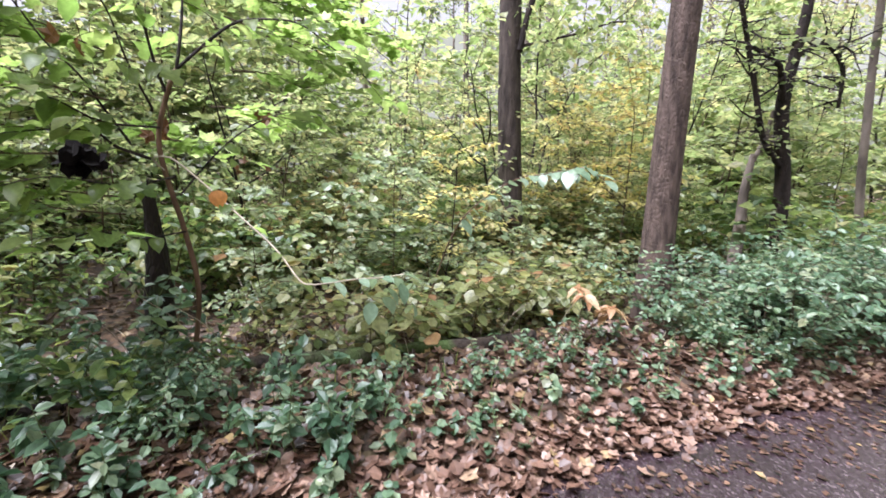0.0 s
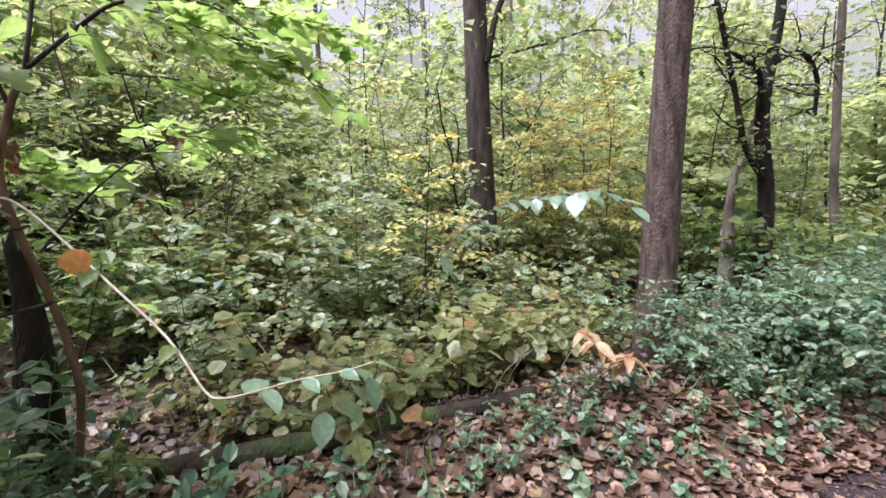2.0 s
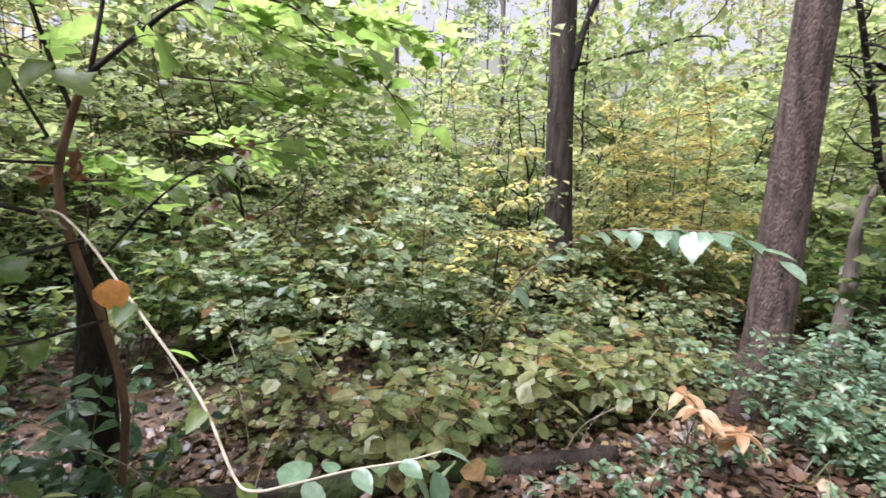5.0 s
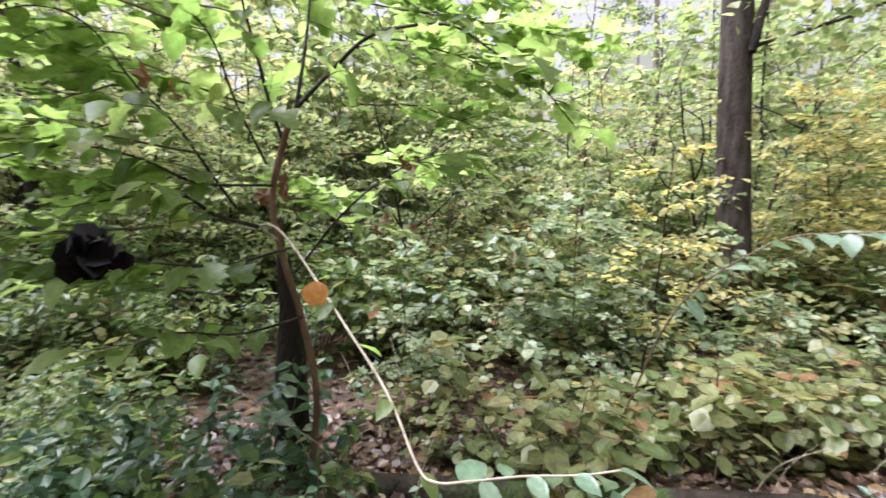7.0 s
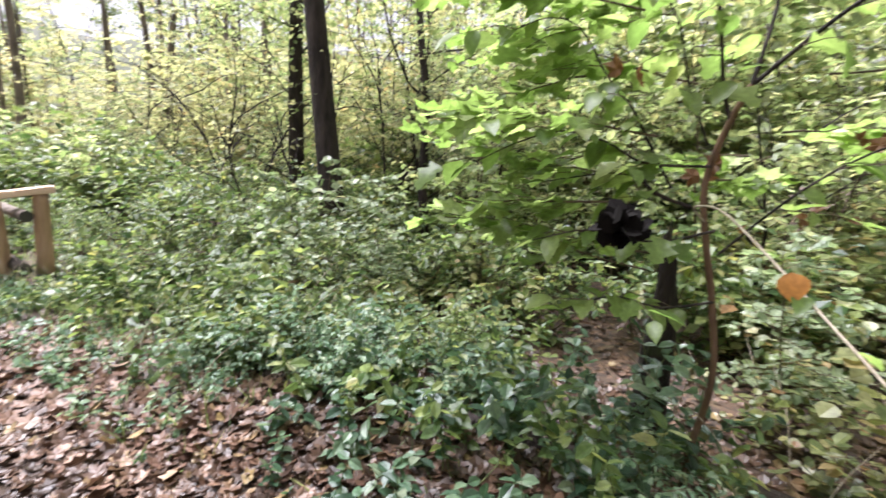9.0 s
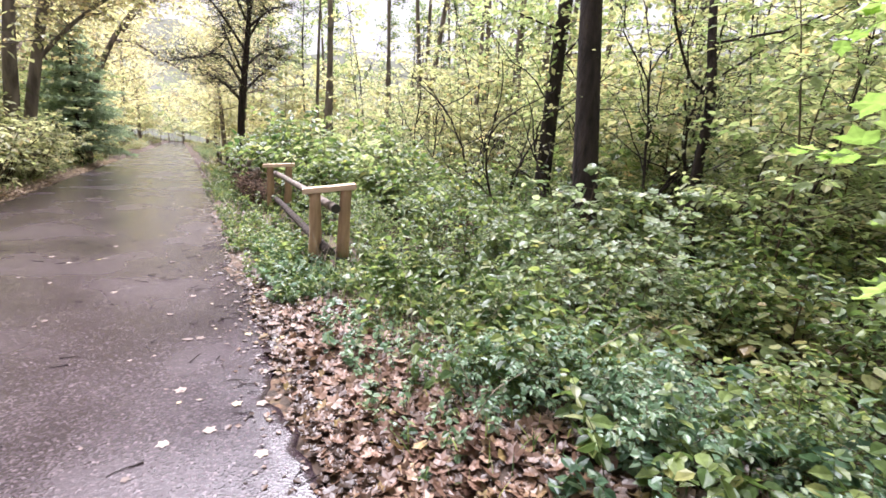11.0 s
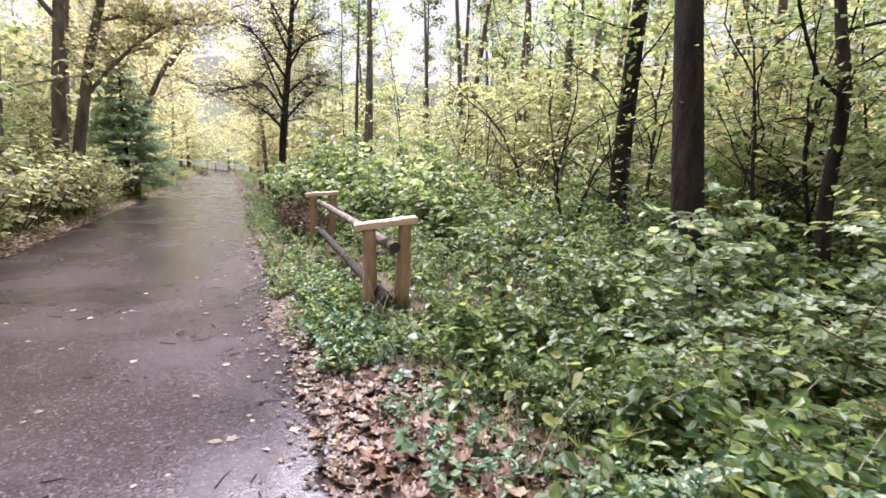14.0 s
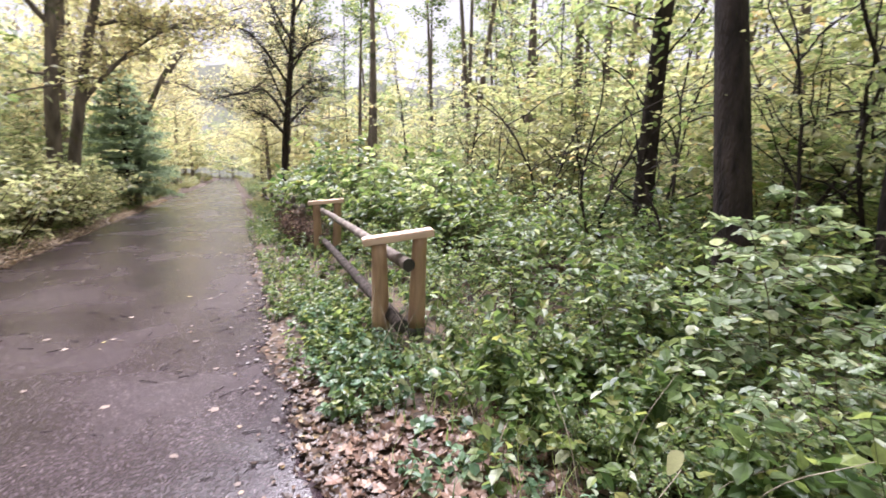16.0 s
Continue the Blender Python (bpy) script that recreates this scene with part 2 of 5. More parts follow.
# Paled so that far trees look washed out by haze.
LEAF_YELLOW = leaf_material("yellow_autumn_leaf", [(0.0, (0.27, 0.29, 0.145)), (0.5, (0.37, 0.37, 0.20)), (0.88, (0.45, 0.42, 0.24)), (1.0, (0.46, 0.32, 0.16))], 0.58)
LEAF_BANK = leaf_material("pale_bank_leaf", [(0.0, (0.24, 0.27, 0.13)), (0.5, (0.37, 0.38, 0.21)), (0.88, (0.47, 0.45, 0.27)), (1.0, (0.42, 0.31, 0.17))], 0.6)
LEAF_GOLD = leaf_material("golden_maple_leaf", [(0.0, (0.35, 0.36, 0.14)), (0.5, (0.48, 0.44, 0.18)), (0.88, (0.54, 0.46, 0.20)), (1.0, (0.50, 0.35, 0.15))], 0.6)
# Crown leaves lightened: the haze over the road is in this colour.
LEAF_OAK = leaf_material("yellow_brown_crown_leaf", [(0.0, (0.31, 0.31, 0.16)), (0.5, (0.43, 0.41, 0.24)), (1.0, (0.48, 0.39, 0.25))], 0.65)
# Dark green needles, lightened to carry the haze of distance.
NEEDLE = leaf_material("haze_paled_needles", [(0.0, (0.19, 0.26, 0.18)), (1.0, (0.32, 0.39, 0.28))], 0.5, 0.5)
# Litter tones are lowered to stand in for deep shade between the plants.
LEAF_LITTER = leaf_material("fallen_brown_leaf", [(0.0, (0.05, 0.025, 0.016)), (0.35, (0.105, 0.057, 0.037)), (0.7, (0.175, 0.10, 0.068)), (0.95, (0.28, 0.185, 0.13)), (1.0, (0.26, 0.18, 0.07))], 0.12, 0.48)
# Damp leaves, with the shade under shrubs also put into their colour.
LEAF_LITTER_DARK = leaf_material("damp_darkened_leaf", [(0.0, (0.025, 0.013, 0.008)), (0.5, (0.065, 0.034, 0.021)), (0.9, (0.14, 0.08, 0.05)), (1.0, (0.21, 0.15, 0.06))], 0.1, 0.42)
LEAF_NEAR = leaf_material("fresh_sapling_leaf", [(0.0, (0.12, 0.19, 0.05)), (0.55, (0.20, 0.28, 0.085)), (0.9, (0.26, 0.33, 0.12)), (1.0, (0.33, 0.36, 0.17))], 0.75, 0.32, True)
# The palest stop is a gloss put into the leaf colour.
LEAF_SPRAY = leaf_material("fresh_spray_leaf", [(0.0, (0.12, 0.19, 0.045)), (0.55, (0.21, 0.29, 0.095)), (0.9, (0.28, 0.35, 0.145)), (1.0, (0.36, 0.40, 0.27))], 0.75, 0.32)
LEAF_NEAR_BLUE = leaf_material("cool_green_leaf", [(0.0, (0.12, 0.19, 0.11)), (1.0, (0.22, 0.29, 0.20))], 0.4, 0.26, True)
LEAF_ROAD = leaf_material("wet_leaf_on_road", [(0.0, (0.07, 0.04, 0.028)), (0.35, (0.15, 0.105, 0.08)), (0.8, (0.26, 0.20, 0.16)), (1.0, (0.30, 0.24, 0.08))], 0.1, 0.5, True)
# Paler litter for the far edge of the road.
LEAF_TAN = leaf_material("pale_tan_fallen_leaf", [(0.0, (0.13, 0.08, 0.05)), (0.5, (0.29, 0.20, 0.13)), (1.0, (0.42, 0.33, 0.22))], 0.15, 0.6)
LEAF_DEEP = leaf_material("deep_green_leaf", [(0.0, (0.025, 0.055, 0.03)), (0.5, (0.065, 0.12, 0.065)), (0.9, (0.13, 0.19, 0.11)), (1.0, (0.24, 0.28, 0.19))], 0.4)
LEAF_ORANGE = leaf_material("orange_dead_leaf", [(0.0, (0.27, 0.13, 0.06)), (0.5, (0.36, 0.22, 0.11)), (1.0, (0.44, 0.32, 0.19))], 0.3, 0.5, True)
LEAF_AMBER = leaf_material("amber_dead_leaf", [(0.0, (0.40, 0.15, 0.035)), (1.0, (0.46, 0.21, 0.06))], 0.4, 0.5, True)
LEAF_BROWN = leaf_material("brown_hanging_leaf", [(0.0, (0.10, 0.045, 0.022)), (1.0, (0.21, 0.10, 0.045))], 0.35, 0.5, True)
LEAF_BRUSH = leaf_material("dead_brush_leaf", [(0.0, (0.02, 0.012, 0.008)), (0.6, (0.07, 0.042, 0.028)), (1.0, (0.16, 0.10, 0.065))], 0.1, 0.85, spec=0.1)
LEAF_BLACK = leaf_material("withered_black_leaf", [(0.0, (0.006, 0.005, 0.005)), (1.0, (0.010, 0.009, 0.008))], 0.02, 0.95, spec=0.05)
BARK = bark_material("brown_bark", (0.035, 0.025, 0.021), (0.15, 0.108, 0.09), 22, 0.014)
# Bark lightened to put haze on the far trunks.
BARK_GREY = bark_material("grey_brown_bark", (0.08, 0.066, 0.056), (0.25, 0.205, 0.175), 6, 0.015, 0.15)
BARK_DARK = bark_material("dark_wet_bark", (0.010, 0.008, 0.0075), (0.056, 0.042, 0.038), 9, 0.02)
BARK_BLACK = bark_material("black_wet_bark", (0.007, 0.006, 0.005), (0.03, 0.022, 0.02), 11, 0.02, 0.12)
BARK_MID = bark_material("damp_grey_brown_bark", (0.018, 0.014, 0.012), (0.095, 0.074, 0.064), 14, 0.014)
BARK_TWIG = bark_material("brown_twig_bark", (0.04, 0.03, 0.02), (0.12, 0.085, 0.055), 30, 0.002)
BARK_STEM = bark_material("reddish_stem_bark", (0.07, 0.04, 0.025), (0.2, 0.125, 0.085), 25, 0.002)
BARK_PALE = bark_material("pale_bare_stem", (0.2, 0.165, 0.12), (0.38, 0.33, 0.255), 25, 0.002)
BARK_MOSS = bark_material("mossy_log_bark", (0.012, 0.010, 0.008), (0.05, 0.036, 0.027), 12, 0.012, 0.28)
GREEN_STEM = bark_material("green_herb_stem", (0.05, 0.07, 0.025), (0.14, 0.15, 0.06), 30, 0.001)
WOOD_CAP = wood_material("sawn_pale_wood", (0.46, 0.31, 0.22), (0.70, 0.52, 0.40))
WOOD_POST = wood_material("peeled_tan_wood", (0.22, 0.13, 0.075), (0.42, 0.275, 0.175))
WOOD_BLACK = wood_material("black_end_wood", (0.012, 0.011, 0.011), (0.04, 0.034, 0.03))
WOOD_OLD = wood_material("weathered_dark_wood", (0.03, 0.024, 0.018), (0.1, 0.078, 0.055), 0.8)


# ---- mesh helpers ----
def mesh_of(name, verts, faces, mat, smooth=False):
    me = bpy.data.meshes.new(name)
    verts = np.asarray(verts, np.float32).reshape(-1, 3)
    faces = np.asarray(faces, np.int32)
    me.vertices.add(len(verts))
    me.vertices.foreach_set("co", verts.ravel())
    k = faces.shape[1]
    me.loops.add(faces.size)
    me.loops.foreach_set("vertex_index", faces.ravel())
    me.polygons.add(len(faces))
    me.polygons.foreach_set("loop_start", np.arange(0, faces.size, k, dtype=np.int32))
    me.polygons.foreach_set("use_smooth", np.full(len(faces), smooth))
    me.update(calc_edges=True)
    me.materials.append(mat)
    return me


def part(name, bm, mat, parent, label=""):
    """Links a bmesh or a mesh as one object under a thing."""
    if isinstance(bm, bmesh.types.BMesh):
        me = bpy.data.meshes.new(name)
        bm.to_mesh(me)
        bm.free()
    else:
        me = bm
    if not me.materials:
        me.materials.append(mat)
    ob = new(name, me)
    ob.parent = parent
    return tagged(ob, label)


OVATE = (np.array([(0, 0, 0), (0.30, 0.28, 0.07), (0.27, 0.66, 0.05), (0, 1.0, -0.12), (-0.27, 0.66, 0.05), (-0.30, 0.28, 0.07)], float),
         np.array([(0, 1, 2, 3), (0, 3, 4, 5)]))
ROUND = (np.array([(0, 0, 0), (0.42, 0.22, 0.05), (0.44, 0.66, 0.03), (0, 1.0, -0.10), (-0.44, 0.66, 0.03), (-0.42, 0.22, 0.05)], float),
         np.array([(0, 1, 2, 3), (0, 3, 4, 5)]))
DIAMOND = (np.array([(0, 0, 0), (0.34, 0.5, 0.06), (0, 1.0, -0.08), (-0.34, 0.5, 0.06)], float), np.array([(0, 1, 2, 3)]))


def lobed_outline(lobes=5, curl=0.12):
    """A maple leaf: pointed lobes with notches between, round a middle point."""
    pts, faces = [(0, 0.42, -0.02)], []
    for k in range(lobes):
        a = radians(-128 + 256 * k / (lobes - 1))
        r = (0.42, 0.52, 0.58, 0.52, 0.42)[k % 5]
        pts.append((math.sin(a) * r, 0.42 + math.cos(a) * r, curl * (0.4 + 0.6 * (k % 2))))
        if k < lobes - 1:
            b = a + radians(128 / (lobes - 1))
            pts.append((math.sin(b) * 0.34, 0.42 + math.cos(b) * 0.34, 0.0))
    pts.append((0, 0.10, 0.0))
    m = len(pts)
    for k in range(1, m):
        faces.append((0, k, k + 1 if k + 1 < m else 1))
    return np.array(pts, float), np.array(faces)


MAPLE = lobed_outline()


def leaves(name, pos, yaw, pitch, roll, size, shape, mat):
    """One mesh of many separate leaves; a leaf points along +y before it is turned."""
    base, faces = shape
    pos = np.asarray(pos, float).reshape(-1, 3)
    n = len(pos)
    yaw, pitch, roll, size = (np.broadcast_to(np.asarray(a, float), (n,)) for a in (yaw, pitch, roll, size))
    cy, sy, cp, sp, cr, sr = np.cos(yaw), np.sin(yaw), np.cos(pitch), np.sin(pitch), np.cos(roll), np.sin(roll)
    v = base[None] * size[:, None, None]
    x, y, z = v[..., 0], v[..., 1], v[..., 2]
    x, z = x * cr[:, None] + z * sr[:, None], -x * sr[:, None] + z * cr[:, None]
    y, z = y * cp[:, None] - z * sp[:, None], y * sp[:, None] + z * cp[:, None]
    x, y = x * cy[:, None] - y * sy[:, None], x * sy[:, None] + y * cy[:, None]
    out = np.stack([x, y, z], -1) + pos[:, None]
    f = (faces[None] + (np.arange(n) * len(base))[:, None, None]).reshape(-1, faces.shape[1])
    return mesh_of(name, out, f, mat)


def tubes(name, runs, mat, sides=5):
    """One mesh of tapered round stems: runs of (points, first radius, last radius)."""
    verts, faces, start = [], [], 0
    usual = sides
    for pts, r0, r1, *own in runs:
        sides = own[0] if own else usual
        p = np.asarray(pts, float)
        m = len(p)
        tang = np.gradient(p, axis=0)
        tang /= np.linalg.norm(tang, axis=1)[:, None] + 1e-9
        ref = np.where(np.abs(tang[:, 2:3]) > 0.9, np.array([[1.0, 0, 0]]), np.array([[0, 0, 1.0]]))
        a = np.cross(tang, ref)
        a /= np.linalg.norm(a, axis=1)[:, None] + 1e-9
        b = np.cross(tang, a)
        for k in range(1, m):
            if a[k] @ a[k - 1] < 0:
                a[k], b[k] = -a[k], -b[k]
        rad = np.linspace(r0, r1, m) if np.isscalar(r1) else np.asarray(r1)
        ang = np.linspace(0, 2 * math.pi, sides, endpoint=False)
        ring = p[:, None] + rad[:, None, None] * (np.cos(ang)[None, :, None] * a[:, None] + np.sin(ang)[None, :, None] * b[:, None])
        verts.append(ring.reshape(-1, 3))
        k, j = np.meshgrid(np.arange(m - 1), np.arange(sides), indexing="ij")
        k, j = k.ravel(), j.ravel()
        q = (j + 1) % sides
        faces.append(start + np.stack([k * sides + j, k * sides + q, (k + 1) * sides + q, (k + 1) * sides + j], 1))
        start += m * sides
    return mesh_of(name, np.concatenate(verts), np.concatenate(faces), mat, True)


def curve_points(pts, steps=6):
    """A smooth run through a few points."""
    p = np.asarray(pts, float)
    q = np.vstack([2 * p[0] - p[1], p, 2 * p[-1] - p[-2]])
    out = []
    for k in range(1, len(q) - 2):
        for t in np.linspace(0, 1, steps, endpoint=False):
            a, b, c, e = q[k - 1], q[k], q[k + 1], q[k + 2]
            out.append(0.5 * (2 * b + (c - a) * t + (2 * a - 5 * b + 4 * c - e) * t * t + (3 * b - a - 3 * c + e) * t ** 3))
    out.append(p[-1])
    return np.array(out)


def empty(name, at=(0, 0, 0)):
    ob = new(name)
    ob.location = at
    ob.empty_display_size = 0.2
    return ob


# ---- ground and road ----
def spread(a, b, step, far, count):
    mid = np.arange(a, b, step)
    out = np.geomspace(1, far, count)
    return np.concatenate([(a - out)[::-1], mid, b + out - 1 + step])


def sheet(name, ss, dd, zfun, mat):
    S, D = np.meshgrid(ss, dd, indexing="ij")
    v = WA(S, D, zfun(S, D))
    r, c = S.shape
    i, j = np.meshgrid(np.arange(r - 1), np.arange(c - 1), indexing="ij")
    i, j = i.ravel(), j.ravel()
    f = np.stack([i * c + j, (i + 1) * c + j, (i + 1) * c + j + 1, i * c + j + 1], 1)
    return new(name, mesh_of(name, v, f[:, ::-1], mat, True))


ground = sheet("ground", spread(-8, 20, 0.16, 900, 40), spread(-7, 7, 0.11, 900, 40), height, SOIL)
tagged(ground, "dark damp forest soil strewn with rotting leaves", "ground", kind="structure")


def build_road():
    ss = np.concatenate([np.arange(-60, -6, 1.0), np.arange(-6, 22, 0.07), np.arange(22, 175, 1.0)])
    across = np.concatenate([[0, 0.004, 0.02], np.linspace(0.05, 0.95, 15), [0.98, 0.996, 1.0]])
    e = edge(ss)
    left, right = ROAD_LEFT + 0.5 * edge(ss + 40), ROAD_RIGHT + e
    D = left[:, None] + (right - left)[:, None] * across[None]
    S = np.repeat(ss[:, None], len(across), 1)
    prof = np.where((across <= 0) | (across >= 1), -0.06, 0.03 * (1 - (2 * across - 1) ** 2) * 0.5)
    Z = np.broadcast_to(prof[None], S.shape) + 0.004 * np.sin(0.8 * S) * np.sin(1.5 * D) + fall(S)
    v = np.stack([-S, D, Z], -1)
    r, c = S.shape
    i, j = np.meshgrid(np.arange(r - 1), np.arange(c - 1), indexing="ij")
    i, j = i.ravel(), j.ravel()
    f = np.stack([i * c + j, (i + 1) * c + j, (i + 1) * c + j + 1, i * c + j + 1], 1)
    ob = new("road", mesh_of("road", v, f[:, ::-1], ASPHALT, True))
    ob.matrix_world = Matrix(((-ALONG[0], ACROSS[0], 0, ORIGIN[0]), (-ALONG[1], ACROSS[1], 0, ORIGIN[1]), (0, 0, 1, 0), (0, 0, 0, 1)))
    return tagged(ob, "narrow wet grey asphalt forest road with frayed edges", "road", kind="structure")


road = build_road()


# ---- a glowing far wall, with the wood's haze put into its colours ----
def build_backdrop():
    m, nodes, links, b = material("glowing_haze_wall")
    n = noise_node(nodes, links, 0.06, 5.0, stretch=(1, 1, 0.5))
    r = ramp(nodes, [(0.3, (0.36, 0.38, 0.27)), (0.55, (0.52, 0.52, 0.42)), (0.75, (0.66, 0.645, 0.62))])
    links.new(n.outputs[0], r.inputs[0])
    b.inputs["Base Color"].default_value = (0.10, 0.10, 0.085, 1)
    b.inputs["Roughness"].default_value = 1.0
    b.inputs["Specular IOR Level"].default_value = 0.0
    # The wall glows by itself, in place of bright haze.
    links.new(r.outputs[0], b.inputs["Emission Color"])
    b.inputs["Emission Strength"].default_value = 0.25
    a = np.linspace(0, 2 * math.pi, 241)[:-1]
    top = 36 + 3 * np.sin(5 * a) + 2 * np.sin(13 * a + 1) + 1.2 * np.sin(37 * a) + 0.8 * np.sin(71 * a + 2)
    rows = [np.stack([40 * ALONG[0] + 150 * np.cos(a), 40 * ALONG[1] + 150 * np.sin(a), f * top - (1 - f) * 6], 1) for f in np.linspace(0, 1, 6)]
    k, j = np.meshgrid(np.arange(5), np.arange(240), indexing="ij")
    k, j = k.ravel(), j.ravel()
    q = (j + 1) % 240
    f = np.stack([k * 240 + j, k * 240 + q, (k + 1) * 240 + q, (k + 1) * 240 + j], 1)
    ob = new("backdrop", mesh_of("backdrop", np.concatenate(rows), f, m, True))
    return tagged(ob, "glowing backdrop wall coloured as pale hazy far wood", "backdrop", kind="structure")


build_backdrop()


# ---- plants ----
def grow(rng, start, direction, length, steps, up=0.1, wander=0.15):
    """A wandering run of points from start."""
    p, v, out = np.array(start, float), np.array(direction, float), [np.array(start, float)]
    v /= np.linalg.norm(v)
    for _ in range(steps):
        v = v + rng.normal(0, wander, 3) + np.array([0, 0, up])
        v /= np.linalg.norm(v)
        p = p + v * length / steps
        out.append(p.copy())
    return np.array(out)


class Foliage:
    def __init__(self):
        self.pos, self.yaw, self.pitch, self.roll, self.size = [], [], [], [], []

    def add(self, p, yaw, pitch, roll, size):
        self.pos.append(p), self.yaw.append(yaw), self.pitch.append(pitch), self.roll.append(roll), self.size.append(size)

    def twig(self, rng, run, every, size, flat=0.35, droop=-0.2, spread=0.9):
        """Leaves set alternately along a run."""
        seg = np.linalg.norm(np.diff(run, axis=0), axis=1)
        total = seg.sum()
        n = max(2, int(total / every))
        cum = np.concatenate([[0], np.cumsum(seg)])
        for k in range(n):
            at = total * (0.2 + 0.8 * (k + rng.uniform(0, 0.6)) / n)
            j = min(np.searchsorted(cum, at) - 1, len(seg) - 1)
            j = max(j, 0)
            t = (at - cum[j]) / (seg[j] + 1e-9)
            p = run[j] + (run[j + 1] - run[j]) * min(t, 1)
            v = run[j + 1] - run[j]
            side = 1 if k % 2 else -1
            yaw = math.atan2(-v[0], v[1]) + side * (spread + rng.normal(0, 0.35))
            self.add(p, yaw, droop + rng.normal(0, flat), rng.normal(0, flat), size * rng.uniform(0.6, 1.25))

    def mesh(self, name, shape, mat):
        return leaves(name, np.array(self.pos), np.array(self.yaw), np.array(self.pitch), np.array(self.roll), np.array(self.size), shape, mat)


def make_shrub(seed, tall, stems, reach, leaf, every, shape, mat, label, twigs=5, plain=False):
    rng = np.random.default_rng(seed)
    runs, fol = [], Foliage()
    for _ in range(stems):
        a = rng.uniform(0, 2 * math.pi)
        lean = rng.uniform(0.1, 0.75) * reach
        h = tall * rng.uniform(0.65, 1.1)
        run = grow(rng, (0.06 * math.cos(a), 0.06 * math.sin(a), -0.05), (lean * math.cos(a), lean * math.sin(a), 1.0), h * 1.1, 7, 0.0, 0.12)
        r = 0.004 + 0.005 * tall
        runs.append((run, r, r * 0.3))
        for k in range(1, 8):
            for _ in range(2 if k > 2 else 1):
                if rng.random() < 0.15 * (4 - k):
                    continue
                b = rng.uniform(0, 2 * math.pi)
                tw = grow(rng, run[k], (math.cos(b), math.sin(b), 0.35), rng.uniform(0.18, 0.42) * (0.6 + 0.4 * tall), twigs, -0.07, 0.16)
                if not plain:
                    runs.append((tw[[0, 2, -1]], r * 0.35, r * 0.12, 3))
                fol.twig(rng, tw, every, leaf)
        fol.twig(rng, run[4:], every * 0.8, leaf)
    ob = empty("shrub")
    tagged(part("branchwork", tubes("branchwork", runs, BARK_TWIG, 3), None, ob), kind="stuff")
    tagged(part("foliage", fol.mesh("foliage", shape, mat), None, ob), kind="stuff")
    return tagged(ob, label, "shrub", "shrubs of the wood", "")


def make_sapling(seed, tall, leaf, every, shape, mat, label, branches=16, clear=0.25, thick=0.012, bark=None, name="sapling", length=0.36, plain=False):
    """A young tree whose leaves lie in flat layers."""
    rng = np.random.default_rng(seed)
    stem = grow(rng, (0, 0, -0.1), (rng.normal(0, 0.12), rng.normal(0, 0.12), 1), tall, 12, 0.03, 0.07)
    runs, fol = [(stem, thick * tall / 3, 0.004)], Foliage()
    for k in range(branches):
        f = clear + (1 - clear) * (k + rng.uniform(0, 1)) / branches
        x = f * 12
        j = min(int(x), 11)
        at = stem[j] + (stem[j + 1] - stem[j]) * (x - j)
        a = k * 2.4 + rng.normal(0, 0.3)
        ln = tall * length * (1.05 - 0.75 * f) * rng.uniform(0.7, 1.3)
        br = grow(rng, at, (math.cos(a), math.sin(a), rng.uniform(0.15, 0.6)), ln, 6, -0.05, 0.13)
        runs.append((br[[0, 2, 4, 6]], thick * 0.35 * tall / 3, 0.003, 3 if plain else 4))
        fol.twig(rng, br[2:], every, leaf)
        for q in range(1, 7):
            for side in (-1, 1):
                if rng.random() < 0.25:
                    continue
                v = br[q] - br[q - 1]
                b = math.atan2(v[1], v[0]) + side * rng.uniform(0.5, 1.1)
                tw = grow(rng, br[q], (math.cos(b), math.sin(b), 0.1), ln * rng.uniform(0.2, 0.45), 4, -0.05, 0.14)
                if not plain:
                    runs.append((tw[[0, 2, 4]], 0.004, 0.002, 3))
                fol.twig(rng, tw, every, leaf)
    ob = empty(name)
    part("trunk", tubes("trunk", runs[:1], bark or BARK_TWIG, 6), None, ob)
    tagged(part("branchwork", tubes("branchwork", runs[1:], bark or BARK_TWIG, 3), None, ob), kind="stuff")
    tagged(part("crown", fol.mesh("crown", shape, mat), None, ob), kind="stuff")
    return tagged(ob, label, "young tree", "saplings of the wood")


